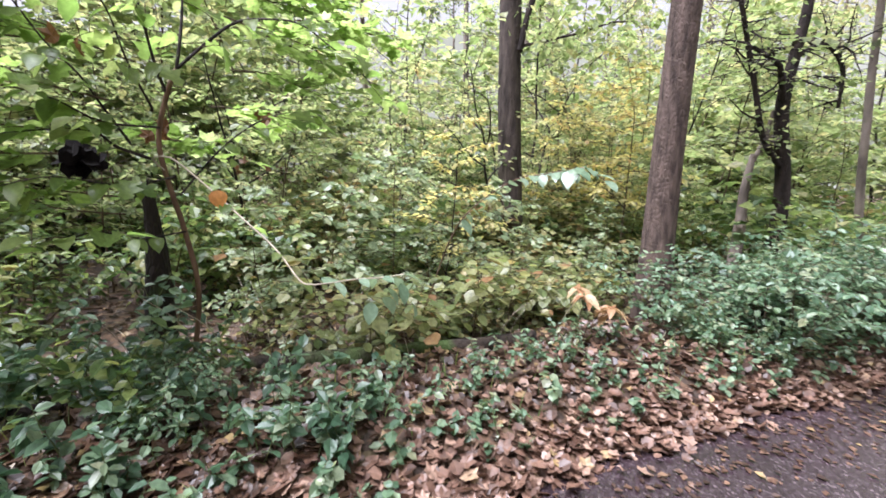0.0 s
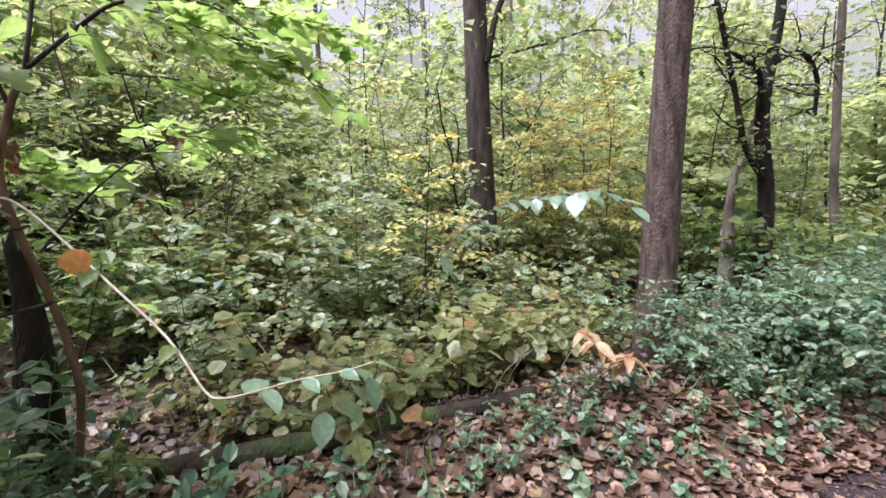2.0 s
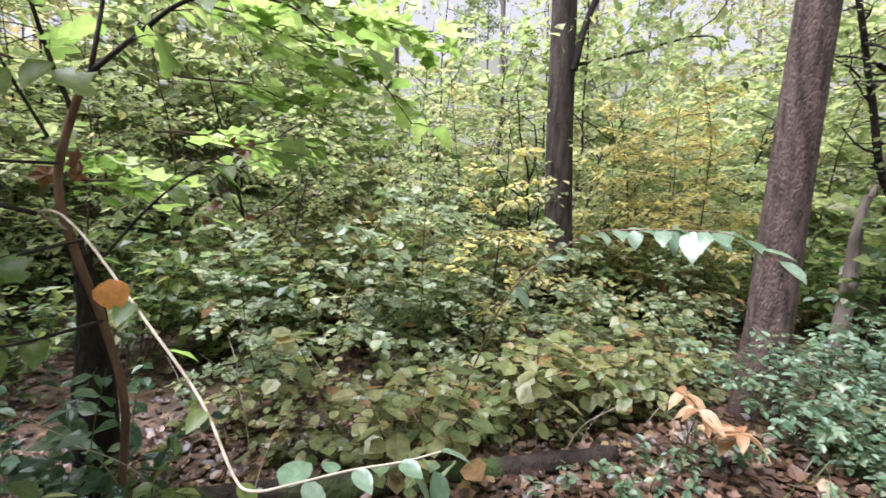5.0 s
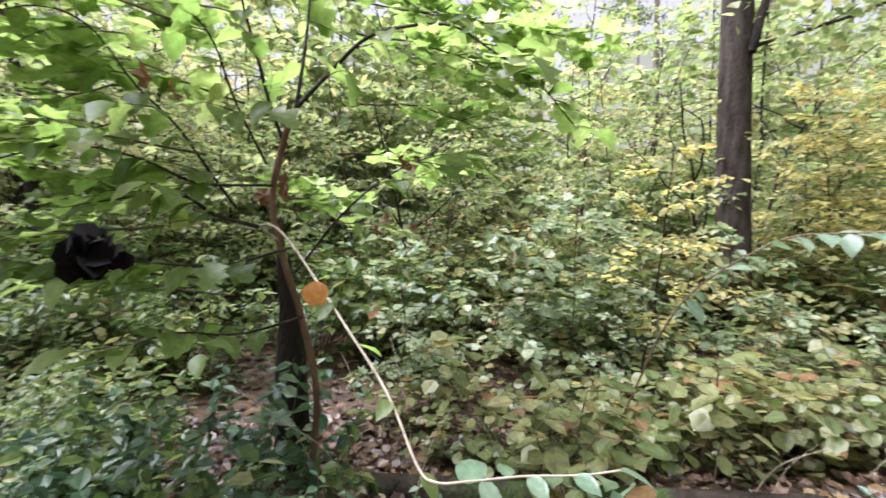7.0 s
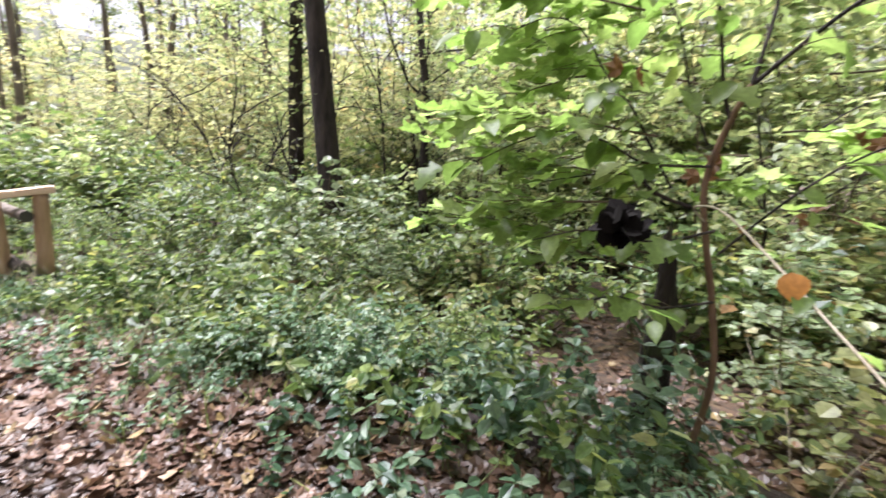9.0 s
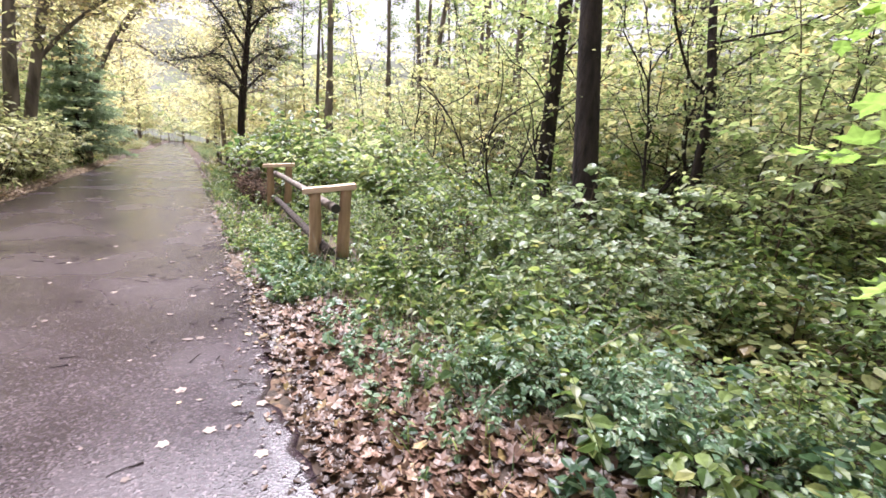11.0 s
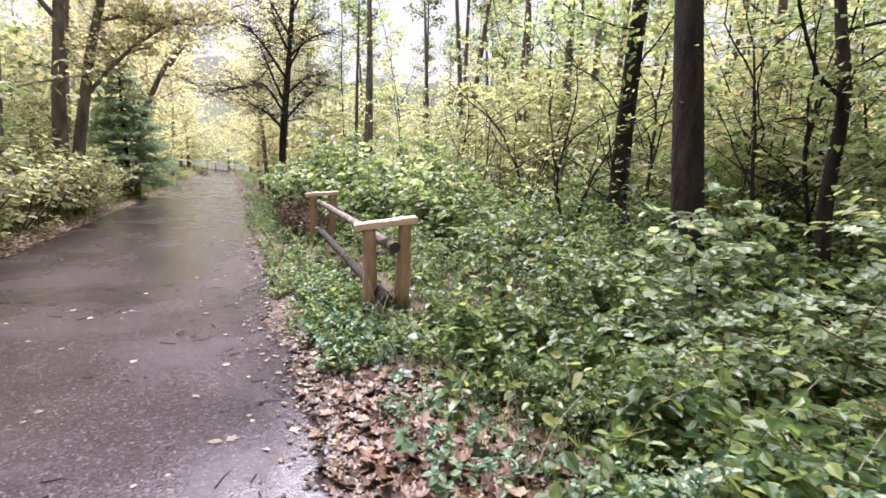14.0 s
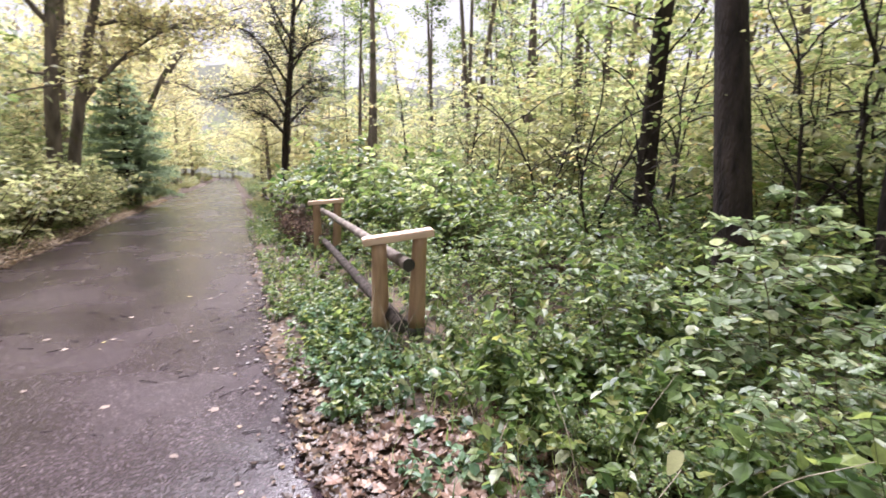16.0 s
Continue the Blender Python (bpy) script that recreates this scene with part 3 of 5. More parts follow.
def make_tree(seed, tall, radius, crown_from, spread_out, leaf, count, mat, bark, label, bend=0.03, limbs=9, low=0, name="tree", lean=(0, 0)):
    """A tall tree: a tapered trunk, limbs that divide, and a crown of leaf clumps with gaps."""
    rng = np.random.default_rng(seed)
    trunk = grow(rng, (0, 0, -0.25), (lean[0], lean[1], 1), tall, 16, 0.02, bend)
    prof = np.interp(np.linspace(0, 1, 17), [0, 0.03, 0.08, 0.6, 1], [1.45, 1.15, 1.0, 0.6, 0.08]) * radius
    ob = empty(name)
    part("trunk", tubes("trunk", [(curve_points(trunk, 3), 0, np.interp(np.linspace(0, 1, 49), np.linspace(0, 1, 17), prof))], bark, 14), None, ob)
    runs, fol = [], Foliage()
    tips = []
    for k in range(limbs + low):
        f = crown_from + (0.97 - crown_from) * (k - low + 0.5) / limbs if k >= low else rng.uniform(0.14, crown_from)
        x = f * 16
        j = min(int(x), 15)
        at = trunk[j] + (trunk[j + 1] - trunk[j]) * (x - j)
        a = k * 2.4 + rng.normal(0, 0.4)
        ln = spread_out * rng.uniform(0.6, 1.15) * (1.1 - 0.6 * max(0, (f - crown_from) / (1 - crown_from)))
        if k < low:
            ln *= 0.45
        br = grow(rng, at, (math.cos(a), math.sin(a), rng.uniform(0.2, 0.9)), ln, 7, 0.04, 0.16)
        r = radius * (0.32 if k >= low else 0.14) * (1.1 - 0.6 * f)
        runs.append((br, r, 0.012))
        for q in range(2, 8):
            b = rng.uniform(0, 2 * math.pi)
            tw = grow(rng, br[q], (math.cos(b), math.sin(b), 0.3), ln * rng.uniform(0.2, 0.45), 4, 0.0, 0.2)
            runs.append((tw[[0, 2, 4]], r * 0.3, 0.006, 3))
            tips += [tw[2], tw[3], tw[4], br[q]]
    tagged(part("branchwork", tubes("branchwork", runs, bark, 5), None, ob), kind="stuff")
    tips = np.array(tips)
    c = tips[rng.integers(0, len(tips), count)] + rng.normal(0, 1, (count, 3)) * np.array([0.42, 0.42, 0.26]) * (0.5 + spread_out / 8)
    me = leaves("crown", c, rng.uniform(0, 6.28, count), rng.normal(-0.2, 0.5, count), rng.normal(0, 0.5, count), leaf * rng.uniform(0.6, 1.3, count), DIAMOND, mat)
    tagged(part("crown", me, None, ob), kind="stuff")
    return tagged(ob, label, "tree", "trees of the wood")


def make_spruce(seed, tall, wide):
    rng = np.random.default_rng(seed)
    ob = empty("conifer")
    part("trunk", tubes("trunk", [(grow(rng, (0, 0, -0.2), (0, 0, 1), tall, 12, 0.1, 0.01), 0.11, 0.015)], BARK_DARK, 8), None, ob)
    runs, fol = [], Foliage()
    for k in range(110):
        f = k / 110
        a = k * 2.4 + rng.normal(0, 0.2)
        z = 0.5 + (tall - 0.6) * f
        ln = wide * (1 - f) ** 0.7 * rng.uniform(0.75, 1.15) + 0.15
        br = grow(rng, (0, 0, z), (math.cos(a), math.sin(a), 0.15), ln, 6, -0.03, 0.08)
        runs.append((br, 0.02, 0.005))
        fol.twig(rng, br, 0.03, 0.22, 0.5, -0.3, 0.7)
        for q in range(2, 7):
            for side in (-1, 1):
                v = br[q] - br[q - 1]
                b = math.atan2(v[1], v[0]) + side * 0.8
                tw = grow(rng, br[q], (math.cos(b), math.sin(b), -0.05), ln * 0.3, 3, -0.05, 0.1)
                fol.twig(rng, tw, 0.03, 0.17, 0.5, -0.3, 0.6)
    tagged(part("branchwork", tubes("branchwork", runs, BARK_DARK, 4), None, ob), kind="stuff")
    thin = (DIAMOND[0] * np.array([0.45, 1, 1]), DIAMOND[1])
    tagged(part("crown", fol.mesh("crown", thin, NEEDLE), None, ob), kind="stuff")
    return tagged(ob, "small dark green conifer beside the road, paled as by haze", "conifer")


def place(kind, rng, s, d, size=1.0, sink=0.0, lean=0.0):
    z = float(height(s, d)) - sink
    m = Matrix.Translation(W(s, d, z)) @ Matrix.Rotation(rng.uniform(0, 6.28), 4, "Z") @ Matrix.Rotation(rng.normal(0, 0.05) + lean, 4, "X") @ Matrix.Diagonal((size, size, size * rng.uniform(0.9, 1.1), 1))
    return copy_thing(kind, m)


def retire(*kinds):
    """Takes the pattern plants away again, once they are copied."""
    for k in kinds:
        for o in (*k.children_recursive, k):
            bpy.data.objects.remove(o)


# -- shrubs --
BLUE = [make_shrub(11 + k, 0.62, 8, 1.0, 0.055, 0.032, OVATE, LEAF_BLUE, "blue-green leafy shrub at the foot of the trees") for k in range(3)]
PALE = [make_shrub(21 + k, 0.72, 4, 1.1, 0.098, 0.09, ROUND, LEAF_PALE, "shrub with pale round yellowing leaves on thin stems") for k in range(4)]
GREEN = [make_shrub(31 + k, 0.85, 6, 1.0, 0.066, 0.044, OVATE, LEAF_GREEN, "dense green shrub with glossy damp leaves") for k in range(4)]
LOW = [make_shrub(41 + k, 0.36, 3, 1.2, 0.078, 0.075, ROUND, LEAF_LOW, "low yellowing shoots standing in fallen leaves") for k in range(3)]
FAR_PALE = [make_shrub(25 + k, 0.72, 6, 1.1, 0.10, 0.06, DIAMOND, LEAF_PALE, "pale shrub", plain=True) for k in range(2)]
FAR_GREEN = [make_shrub(35 + k, 0.85, 7, 0.95, 0.10, 0.06, DIAMOND, LEAF_GREEN, "green shrub", plain=True) for k in range(2)]
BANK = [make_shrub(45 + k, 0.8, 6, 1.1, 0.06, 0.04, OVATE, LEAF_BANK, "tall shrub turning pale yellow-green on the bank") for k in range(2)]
rng = np.random.default_rng(5)


def scatter(kinds, count, s0, s1, d0, d1, size=(0.8, 1.2), keep=None, gap=0.0):
    done = []
    tries = 0
    while len(done) < count and tries < count * 20:
        tries += 1
        s, d = rng.uniform(s0, s1), rng.uniform(d0, d1)
        if keep and not keep(s, d):
            continue
        if gap and any((s - a) ** 2 + (d - b) ** 2 < gap * gap for a, b in done):
            continue
        done.append((s, d))
        place(kinds[rng.integers(len(kinds))], rng, s, d, rng.uniform(*size))


def thicket(name, kinds, count, s0, s1, d0, d1, size, label, category="undergrowth"):
    """Plants too far off or too many to tell apart, joined by material."""
    got = {}
    for _ in range(count):
        s, d = rng.uniform(s0, s1), rng.uniform(d0, d1)
        k = kinds[rng.integers(len(kinds))]
        a, g = rng.uniform(0, 6.28), rng.uniform(*size)
        turn = np.array([[math.cos(a), -math.sin(a), 0], [math.sin(a), math.cos(a), 0], [0, 0, rng.uniform(0.85, 1.1)]]) * g
        at = np.array(W(s, d, float(height(s, d))))
        for o in k.children:
            me = o.data
            v = np.empty(len(me.vertices) * 3, np.float32)
            me.vertices.foreach_get("co", v)
            f = np.empty(len(me.loops), np.int32)
            me.loops.foreach_get("vertex_index", f)
            got.setdefault(me.materials[0].name, []).append((v.reshape(-1, 3) @ turn.T + at, f.reshape(-1, 4)))
    for mat, bits in got.items():
        starts = np.cumsum([0] + [len(v) for v, _ in bits[:-1]])
        me = mesh_of(name, np.concatenate([v for v, _ in bits]), np.concatenate([f + n for (_, f), n in zip(bits, starts)]), bpy.data.materials[mat])
        tagged(new(name, me), label, category, kind="stuff")


def clearing(s, d):
    """The patches of bare leaf litter that stay open."""
    return not (((s - 1.15) / 0.95) ** 2 + ((d - 1.05) / 0.55) ** 2 < 1 or (abs(s - 3.5) < 0.9 and 0.9 < d < 1.8) or (abs(s - 4.6) < 0.7 and d < 1.3) or (0.9 < s < 3.3 and abs(d - 1.38) < 0.22))


def tufted(s, d):
    """Leaves hollows between the clumps of green."""
    return clearing(s, d) and math.sin(2.3 * s + 1.4 * d) * math.sin(1.9 * d - 1.3 * s + 0.5) < 0.32


scatter(BLUE, 17, -3.4, -0.1, 0.25, 1.1, (0.85, 1.4), gap=0.25)
scatter(BLUE, 18, -9, -3.0, 0.35, 2.4, (0.9, 1.5), gap=0.4)
scatter(PALE, 19, -1.6, 3.2, 1.8, 4.2, (0.7, 1.25), clearing, 0.32)
scatter(LOW, 18, -0.6, 3.4, 0.75, 3.2, (0.7, 1.3), clearing, 0.2)
scatter(PALE, 4, 1.2, 3.0, 1.55, 2.1, (0.7, 1.0), clearing, 0.3)
scatter(PALE, 6, -0.6, 1.4, 1.7, 2.6, (1.0, 1.3), clearing, 0.3)
scatter(GREEN, 11, 4.9, 8.6, 1.3, 2.2, (0.4, 1.1), tufted, 0.28)
scatter(GREEN, 16, 5.0, 10, 2.2, 3.9, (0.7, 1.5), tufted, 0.4)
scatter(GREEN, 14, 8.5, 13, 3.6, 5.6, (1.2, 1.7), gap=0.5)
scatter(GREEN, 13, 5.6, 9.6, 0.95, 1.8, (0.4, 0.75), tufted, 0.24)
scatter(PALE, 7, 5.5, 9.0, 1.9, 4.0, (0.7, 1.15), gap=0.4)
scatter(BLUE, 9, 3.6, 6.4, 0.75, 1.6, (0.5, 0.85), clearing, 0.25)
scatter(GREEN, 14, 10.5, 20, 2.4, 4.2, (1.3, 2.1), gap=0.6)
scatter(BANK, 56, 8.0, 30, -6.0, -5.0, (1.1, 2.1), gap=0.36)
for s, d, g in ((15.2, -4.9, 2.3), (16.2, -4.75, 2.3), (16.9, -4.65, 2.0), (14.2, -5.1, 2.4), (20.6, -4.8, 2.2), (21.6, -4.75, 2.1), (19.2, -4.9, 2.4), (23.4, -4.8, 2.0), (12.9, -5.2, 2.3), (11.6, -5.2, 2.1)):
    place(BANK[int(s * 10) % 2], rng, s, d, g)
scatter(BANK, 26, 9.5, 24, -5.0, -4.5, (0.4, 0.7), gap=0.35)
BRUSH = [make_shrub(46 + k, 0.8, 9, 0.9, 0.06, 0.05, ROUND, LEAF_BRUSH, "tangle of dead brown brush over the old fence") for k in range(2)]
for k, (s, d, g) in enumerate(((15.2, 0.5, 0.75), (15.8, 0.66, 0.85), (16.4, 0.55, 0.8), (17.1, 0.62, 0.85), (17.9, 0.6, 0.7), (14.9, 0.8, 0.6), (18.8, 0.6, 0.7), (20.0, 0.65, 0.7))):
    place(BRUSH[k % 2], rng, s, d, g)
retire(*BRUSH)
BRIGHT = [make_shrub(48 + k, 0.85, 7, 1.0, 0.085, 0.05, OVATE, LEAF_LIGHT if k else LEAF_GREEN, "light green leafy bush behind the log fence") for k in range(2)]
for s, d, g in ((15.2, 1.9, 1.7), (16.3, 2.4, 2.6), (17.0, 1.7, 2.3), (18.2, 2.3, 3.0), (19.2, 1.6, 2.3), (20.6, 2.1, 2.9), (14.3, 2.8, 2.0), (22.4, 1.8, 2.5), (15.6, 3.6, 2.6), (17.2, 3.9, 3.0), (13.6, 3.6, 1.9)):
    place(BRIGHT[int(s * 10) % 2], rng, s, d, g)
scatter(GREEN, 12, 10.2, 14, 1.3, 2.6, (0.7, 1.1), gap=0.5)
scatter(GREEN, 16, 9, 26, -5.8, -4.8, (0.8, 1.3), gap=0.6)
WOOD = "dense tangled green and yellowing undergrowth of the wood"
thicket("undergrowth", FAR_PALE + FAR_GREEN, 46, -9, 3.5, 3.6, 8.0, (0.9, 1.6), WOOD)
thicket("undergrowth", FAR_GREEN, 46, 2.6, 11, 3.6, 8.0, (0.8, 1.4), WOOD)
thicket("undergrowth", FAR_GREEN, 34, 10, 24, 3.0, 9, (1.0, 1.8), WOOD)
thicket("undergrowth", FAR_PALE, 40, 3, 46, -9.5, -5.6, (1.3, 2.4), WOOD)
thicket("undergrowth", FAR_GREEN + FAR_PALE, 40, 19, 60, 1.6, 6, (1.0, 1.8), WOOD)
thicket("undergrowth", FAR_PALE + FAR_GREEN, 90, -16, 14, 7.0, 15, (1.5, 2.8), WOOD)
thicket("undergrowth", FAR_PALE, 60, -3, 4, 4.5, 7.5, (1.2, 2.0), WOOD)
thicket("undergrowth", FAR_GREEN + FAR_PALE, 60, -18, -3.5, 1.2, 7, (1.2, 2.2), WOOD)
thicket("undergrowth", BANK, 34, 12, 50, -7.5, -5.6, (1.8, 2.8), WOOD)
thicket("undergrowth", FAR_PALE + FAR_GREEN, 46, 24, 70, 0.3, 1.8, (0.5, 0.9), WOOD)
thicket("undergrowth", FAR_PALE, 60, 26, 80, -5.4, -4.5, (0.5, 1.0), WOOD)
thicket("undergrowth", FAR_PALE, 60, 66, 130, -12, -4.6, (1.0, 1.8), WOOD)
thicket("undergrowth", FAR_PALE, 50, 66, 130, 0.5, 9, (1.0, 1.8), WOOD)
thicket("undergrowth", FAR_PALE, 24, 172, 178, -12, 9, (1.4, 2.2), WOOD)

# -- saplings --
LIGHT = [make_sapling(51 + k, 3.6, 0.11, 0.07, OVATE, LEAF_LIGHT, "young maple with light green leaves in flat layers") for k in range(4)]
YELLOW = [make_sapling(61 + k, 4.2, 0.13, 0.085, OVATE, LEAF_YELLOW, "young maple turning autumn yellow") for k in range(2)]
THIN = [make_sapling(71 + k, 5.0, 0.10, 0.10, OVATE, LEAF_LIGHT, "thin dark-stemmed young tree with sparse leaves", 18, 0.2, 0.016, BARK_DARK) for k in range(3)]

LAYER = [make_sapling(251 + k, 2.0, 0.105, 0.07, ROUND if k == 1 else MAPLE, LEAF_LAYER, "young tree with pale leaves in flat layers above the undergrowth", 15, 0.22, 0.010, BARK_TWIG, length=0.42) for k in range(3)]
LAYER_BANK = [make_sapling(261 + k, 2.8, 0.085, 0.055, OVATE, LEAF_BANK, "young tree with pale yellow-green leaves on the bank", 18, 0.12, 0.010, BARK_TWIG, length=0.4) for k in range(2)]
FAR_LIGHT = [make_sapling(55 + k, 3.6, 0.16, 0.075, DIAMOND, LEAF_LIGHT, "young tree with light green leaves deeper in the wood", plain=True) for k in range(2)]
FAR_YELLOW = [make_sapling(65 + k, 4.2, 0.17, 0.085, DIAMOND, LEAF_YELLOW, "young tree turning yellow deeper in the wood", plain=True) for k in range(2)]


thicket("young_wood", FAR_LIGHT, 18, -4, 9, 9, 15, (1.6, 2.3), "young trees with light green leaves deeper in the wood", "wood")
thicket("young_wood", FAR_LIGHT, 14, -15, -4, 6, 12, (1.5, 2.2), "young trees with light green leaves deeper in the wood", "wood")
YOUNG = "young trees turning yellow-green deeper in the wood"
for k, (s, d, g) in enumerate(((1.7, 3.0, 1.0), (2.4, 3.4, 0.9), (1.0, 3.6, 0.95), (3.0, 2.9, 0.75), (0.2, 3.2, 0.8), (-1.5, 3.0, 0.7),
                               (0.4, 2.6, 0.62), (-0.4, 2.5, 0.58), (1.5, 2.5, 0.5), (6.9, 2.0, 0.55), (7.5, 2.5, 0.85), (6.7, 2.7, 0.8), (8.3, 2.3, 0.5), (7.9, 3.2, 0.95), (6.2, 2.2, 0.5), (9.1, 3.0, 0.6), (7.1, 1.5, 0.42))):
    place(LAYER[k % 3], rng, s, d, g)
scatter(LIGHT, 26, -7, 3.2, 3.4, 8, (0.5, 0.85), gap=0.7)
scatter(YELLOW, 7, -4.5, -0.8, 4.4, 9, (0.6, 1.0), gap=0.9)
thicket("young_wood", FAR_LIGHT, 38, -16, 14, 8, 17, (0.9, 1.6), YOUNG, "wood")
scatter(LIGHT, 16, 2.4, 8.0, 4.4, 9, (0.8, 1.3), gap=0.8)
scatter(THIN, 32, 5.5, 22, 5.8, 14, (0.7, 1.1), gap=0.8)
thicket("young_wood", FAR_YELLOW, 46, 6, 34, 6.4, 17, (0.8, 1.4), YOUNG, "wood")
scatter(LIGHT, 16, 12, 30, 3.0, 8, (0.5, 0.85), gap=1.2)
thicket("young_wood", FAR_LIGHT, 34, 8, 46, -9, -6.0, (0.9, 1.7), YOUNG, "wood")
scatter(LIGHT, 24, 8.5, 26, -6.9, -5.5, (0.75, 1.3), gap=0.6)
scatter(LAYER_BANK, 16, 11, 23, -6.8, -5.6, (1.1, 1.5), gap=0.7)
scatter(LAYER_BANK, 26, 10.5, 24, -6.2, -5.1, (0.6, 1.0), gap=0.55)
scatter(FAR_LIGHT, 16, 22, 44, -6.8, -5.4, (0.5, 0.95), gap=0.7)
thicket("young_wood", FAR_YELLOW, 30, 10, 60, -13, -6.5, (1.0, 1.8), YOUNG, "wood")
thicket("young_wood", FAR_YELLOW, 16, 30, 64, 3, 9, (1.0, 1.7), YOUNG, "wood")
scatter(THIN, 14, -18, 2, 5, 15, (0.9, 1.4), gap=1.2)
TALL = [make_sapling(75 + k, 8.0, 0.15, 0.13, DIAMOND, LEAF_YELLOW if k else LEAF_LIGHT, "slender young tree with a thin yellowing crown", 24, 0.12, 0.012, BARK_DARK, length=0.22, plain=True) for k in range(2)]
scatter(TALL, 22, 9, 34, 5, 15, (0.7, 1.2), gap=1.4)
scatter(TALL[:1], 9, -12, 7, 7, 16, (0.8, 1.2), gap=1.4)
scatter(FAR_LIGHT, 14, -16, -4, 3.0, 9, (0.9, 1.5), gap=1.2)
for k in range(20):
    place(THIN[k % 3], rng, rng.uniform(9, 24), rng.uniform(4.8, 10), rng.uniform(0.5, 0.9), lean=rng.choice([-1, 1]) * rng.uniform(0.25, 0.6))
FAR = "far leafy wood of young trees turning yellow"
thicket("distant_wood", FAR_LIGHT + FAR_YELLOW, 34, -34, -10, 5, 18, (1.3, 2.2), FAR, "wood")
thicket("distant_wood", FAR_LIGHT + TALL[:1], 18, -24, -11, 2.2, 8, (1.3, 2.1), FAR, "wood")
thicket("distant_wood", FAR_YELLOW + TALL, 34, 12, 44, 12, 30, (1.3, 2.3), FAR, "wood")
thicket("distant_wood", FAR_YELLOW, 60, 4, 60, 14, 36, (1.4, 2.8), FAR, "wood")
thicket("distant_wood", FAR_LIGHT, 40, -34, 6, 15, 34, (1.4, 2.6), FAR, "wood")
thicket("distant_wood", FAR_YELLOW + FAR_LIGHT, 50, 90, 150, -16, 14, (2.0, 3.6), FAR, "wood")
thicket("distant_wood", FAR_YELLOW, 40, 40, 110, 2.5, 12, (1.2, 2.4), FAR, "wood")
thicket("distant_wood", FAR_YELLOW, 40, 40, 110, -14, -5.5, (1.4, 2.8), FAR, "wood")
thicket("distant_wood", TALL, 34, 34, 90, 6, 30, (1.5, 2.3), FAR, "wood")
thicket("distant_wood", FAR_LIGHT, 36, -26, 20, 17, 28, (0.9, 1.5), FAR, "wood")
thicket("distant_wood", FAR_LIGHT, 16, -40, -12, -8, 14, (1.2, 2.2), FAR, "wood")

def make_bare(seed, tall):
    """A dark, thin, forking young tree with few leaves."""
    r = np.random.default_rng(seed)
    ob = empty("sapling")
    stem = grow(r, (0, 0, -0.1), (r.normal(0, 0.3), r.normal(0, 0.3), 1), tall, 12, 0.02, 0.13)
    part("trunk", tubes("trunk", [(stem, 0.034, 0.008)], BARK_DARK, 8), None, ob)
    fol, runs = Foliage(), []
    for k in range(6):
        q = 3 + k
        a = k * 2.4 + r.normal(0, 0.5)
        br = grow(r, stem[q], (math.cos(a), math.sin(a), r.uniform(0.6, 1.4)), tall * r.uniform(0.3, 0.55), 8, 0.0, 0.17)
        part("branch", tubes("branch", [(br, 0.016, 0.004)], BARK_DARK, 6), None, ob)
        for j in range(2, 9):
            b = r.uniform(0, 6.28)
            tw = grow(r, br[j], (math.cos(b), math.sin(b), 0.4), r.uniform(0.3, 0.8), 5, -0.03, 0.2)
            runs.append((tw, 0.006, 0.002, 3))
            fol.twig(r, tw[2:], 0.11, 0.10)
    tagged(part("branchwork", tubes("branchwork", runs, BARK_DARK, 3), None, ob), kind="stuff")
    tagged(part("crown", fol.mesh("crown", OVATE, LEAF_YELLOW), None, ob), kind="stuff")
    return tagged(ob, "thin dark forking young tree with few yellowing leaves", "young tree", "bare saplings of the wood")


BARE = [make_bare(401 + k, 3.6 + 0.4 * k) for k in range(4)]
for k, (s, d, g) in enumerate(((10.2, 5.0, 1.0), (11.3, 4.6, 0.9), (12.3, 5.4, 1.1), (9.4, 6.0, 1.0), (13.2, 4.8, 0.9), (10.4, 6.6, 1.2), (14.4, 5.6, 1.1), (12.0, 6.8, 1.2), (15.8, 5.0, 1.0),
                               (9.0, 7.4, 1.2), (-1.2, 5.4, 0.9), (-2.4, 6.2, 1.0), (3.2, 5.2, 0.8), (17.0, 6.2, 1.1))):
    place(BARE[k % 4], rng, s, d, g)
retire(*BARE)

# -- trees --
HIGH = [make_tree(81 + k, 17, 0.19, 0.42, 4.2, 0.23, 2000, LEAF_LIGHT if k else LEAF_YELLOW, BARK_GREY, "tall slender forest tree with a light leafy crown", 0.02, 9, 2) for k in range(3)]
PINE = [make_tree(91, 19, 0.17, 0.72, 2.2, 0.25, 850, LEAF_GREEN, BARK_GREY, "tall bare-stemmed forest tree with a high crown", 0.012, 7, 0)]
scatter(HIGH, 22, -30, 30, 10, 34, (0.8, 1.15), gap=2.6)
scatter(PINE, 30, -34, 60, 12, 46, (0.8, 1.15), gap=2.0)
scatter(HIGH, 11, 14, 90, -22, -9, (0.8, 1.15), gap=2.6)
scatter(PINE, 48, 22, 95, 4, 30, (0.7, 1.05), gap=1.6)
scatter(HIGH, 8, 150, 170, -14, 12, (0.8, 1.2), gap=2.5)
scatter(HIGH, 5, -26, -9, -18, -6, (0.8, 1.1), gap=3)
scatter(HIGH, 4, -6, 10, -16, -7, (0.8, 1.1), gap=3)

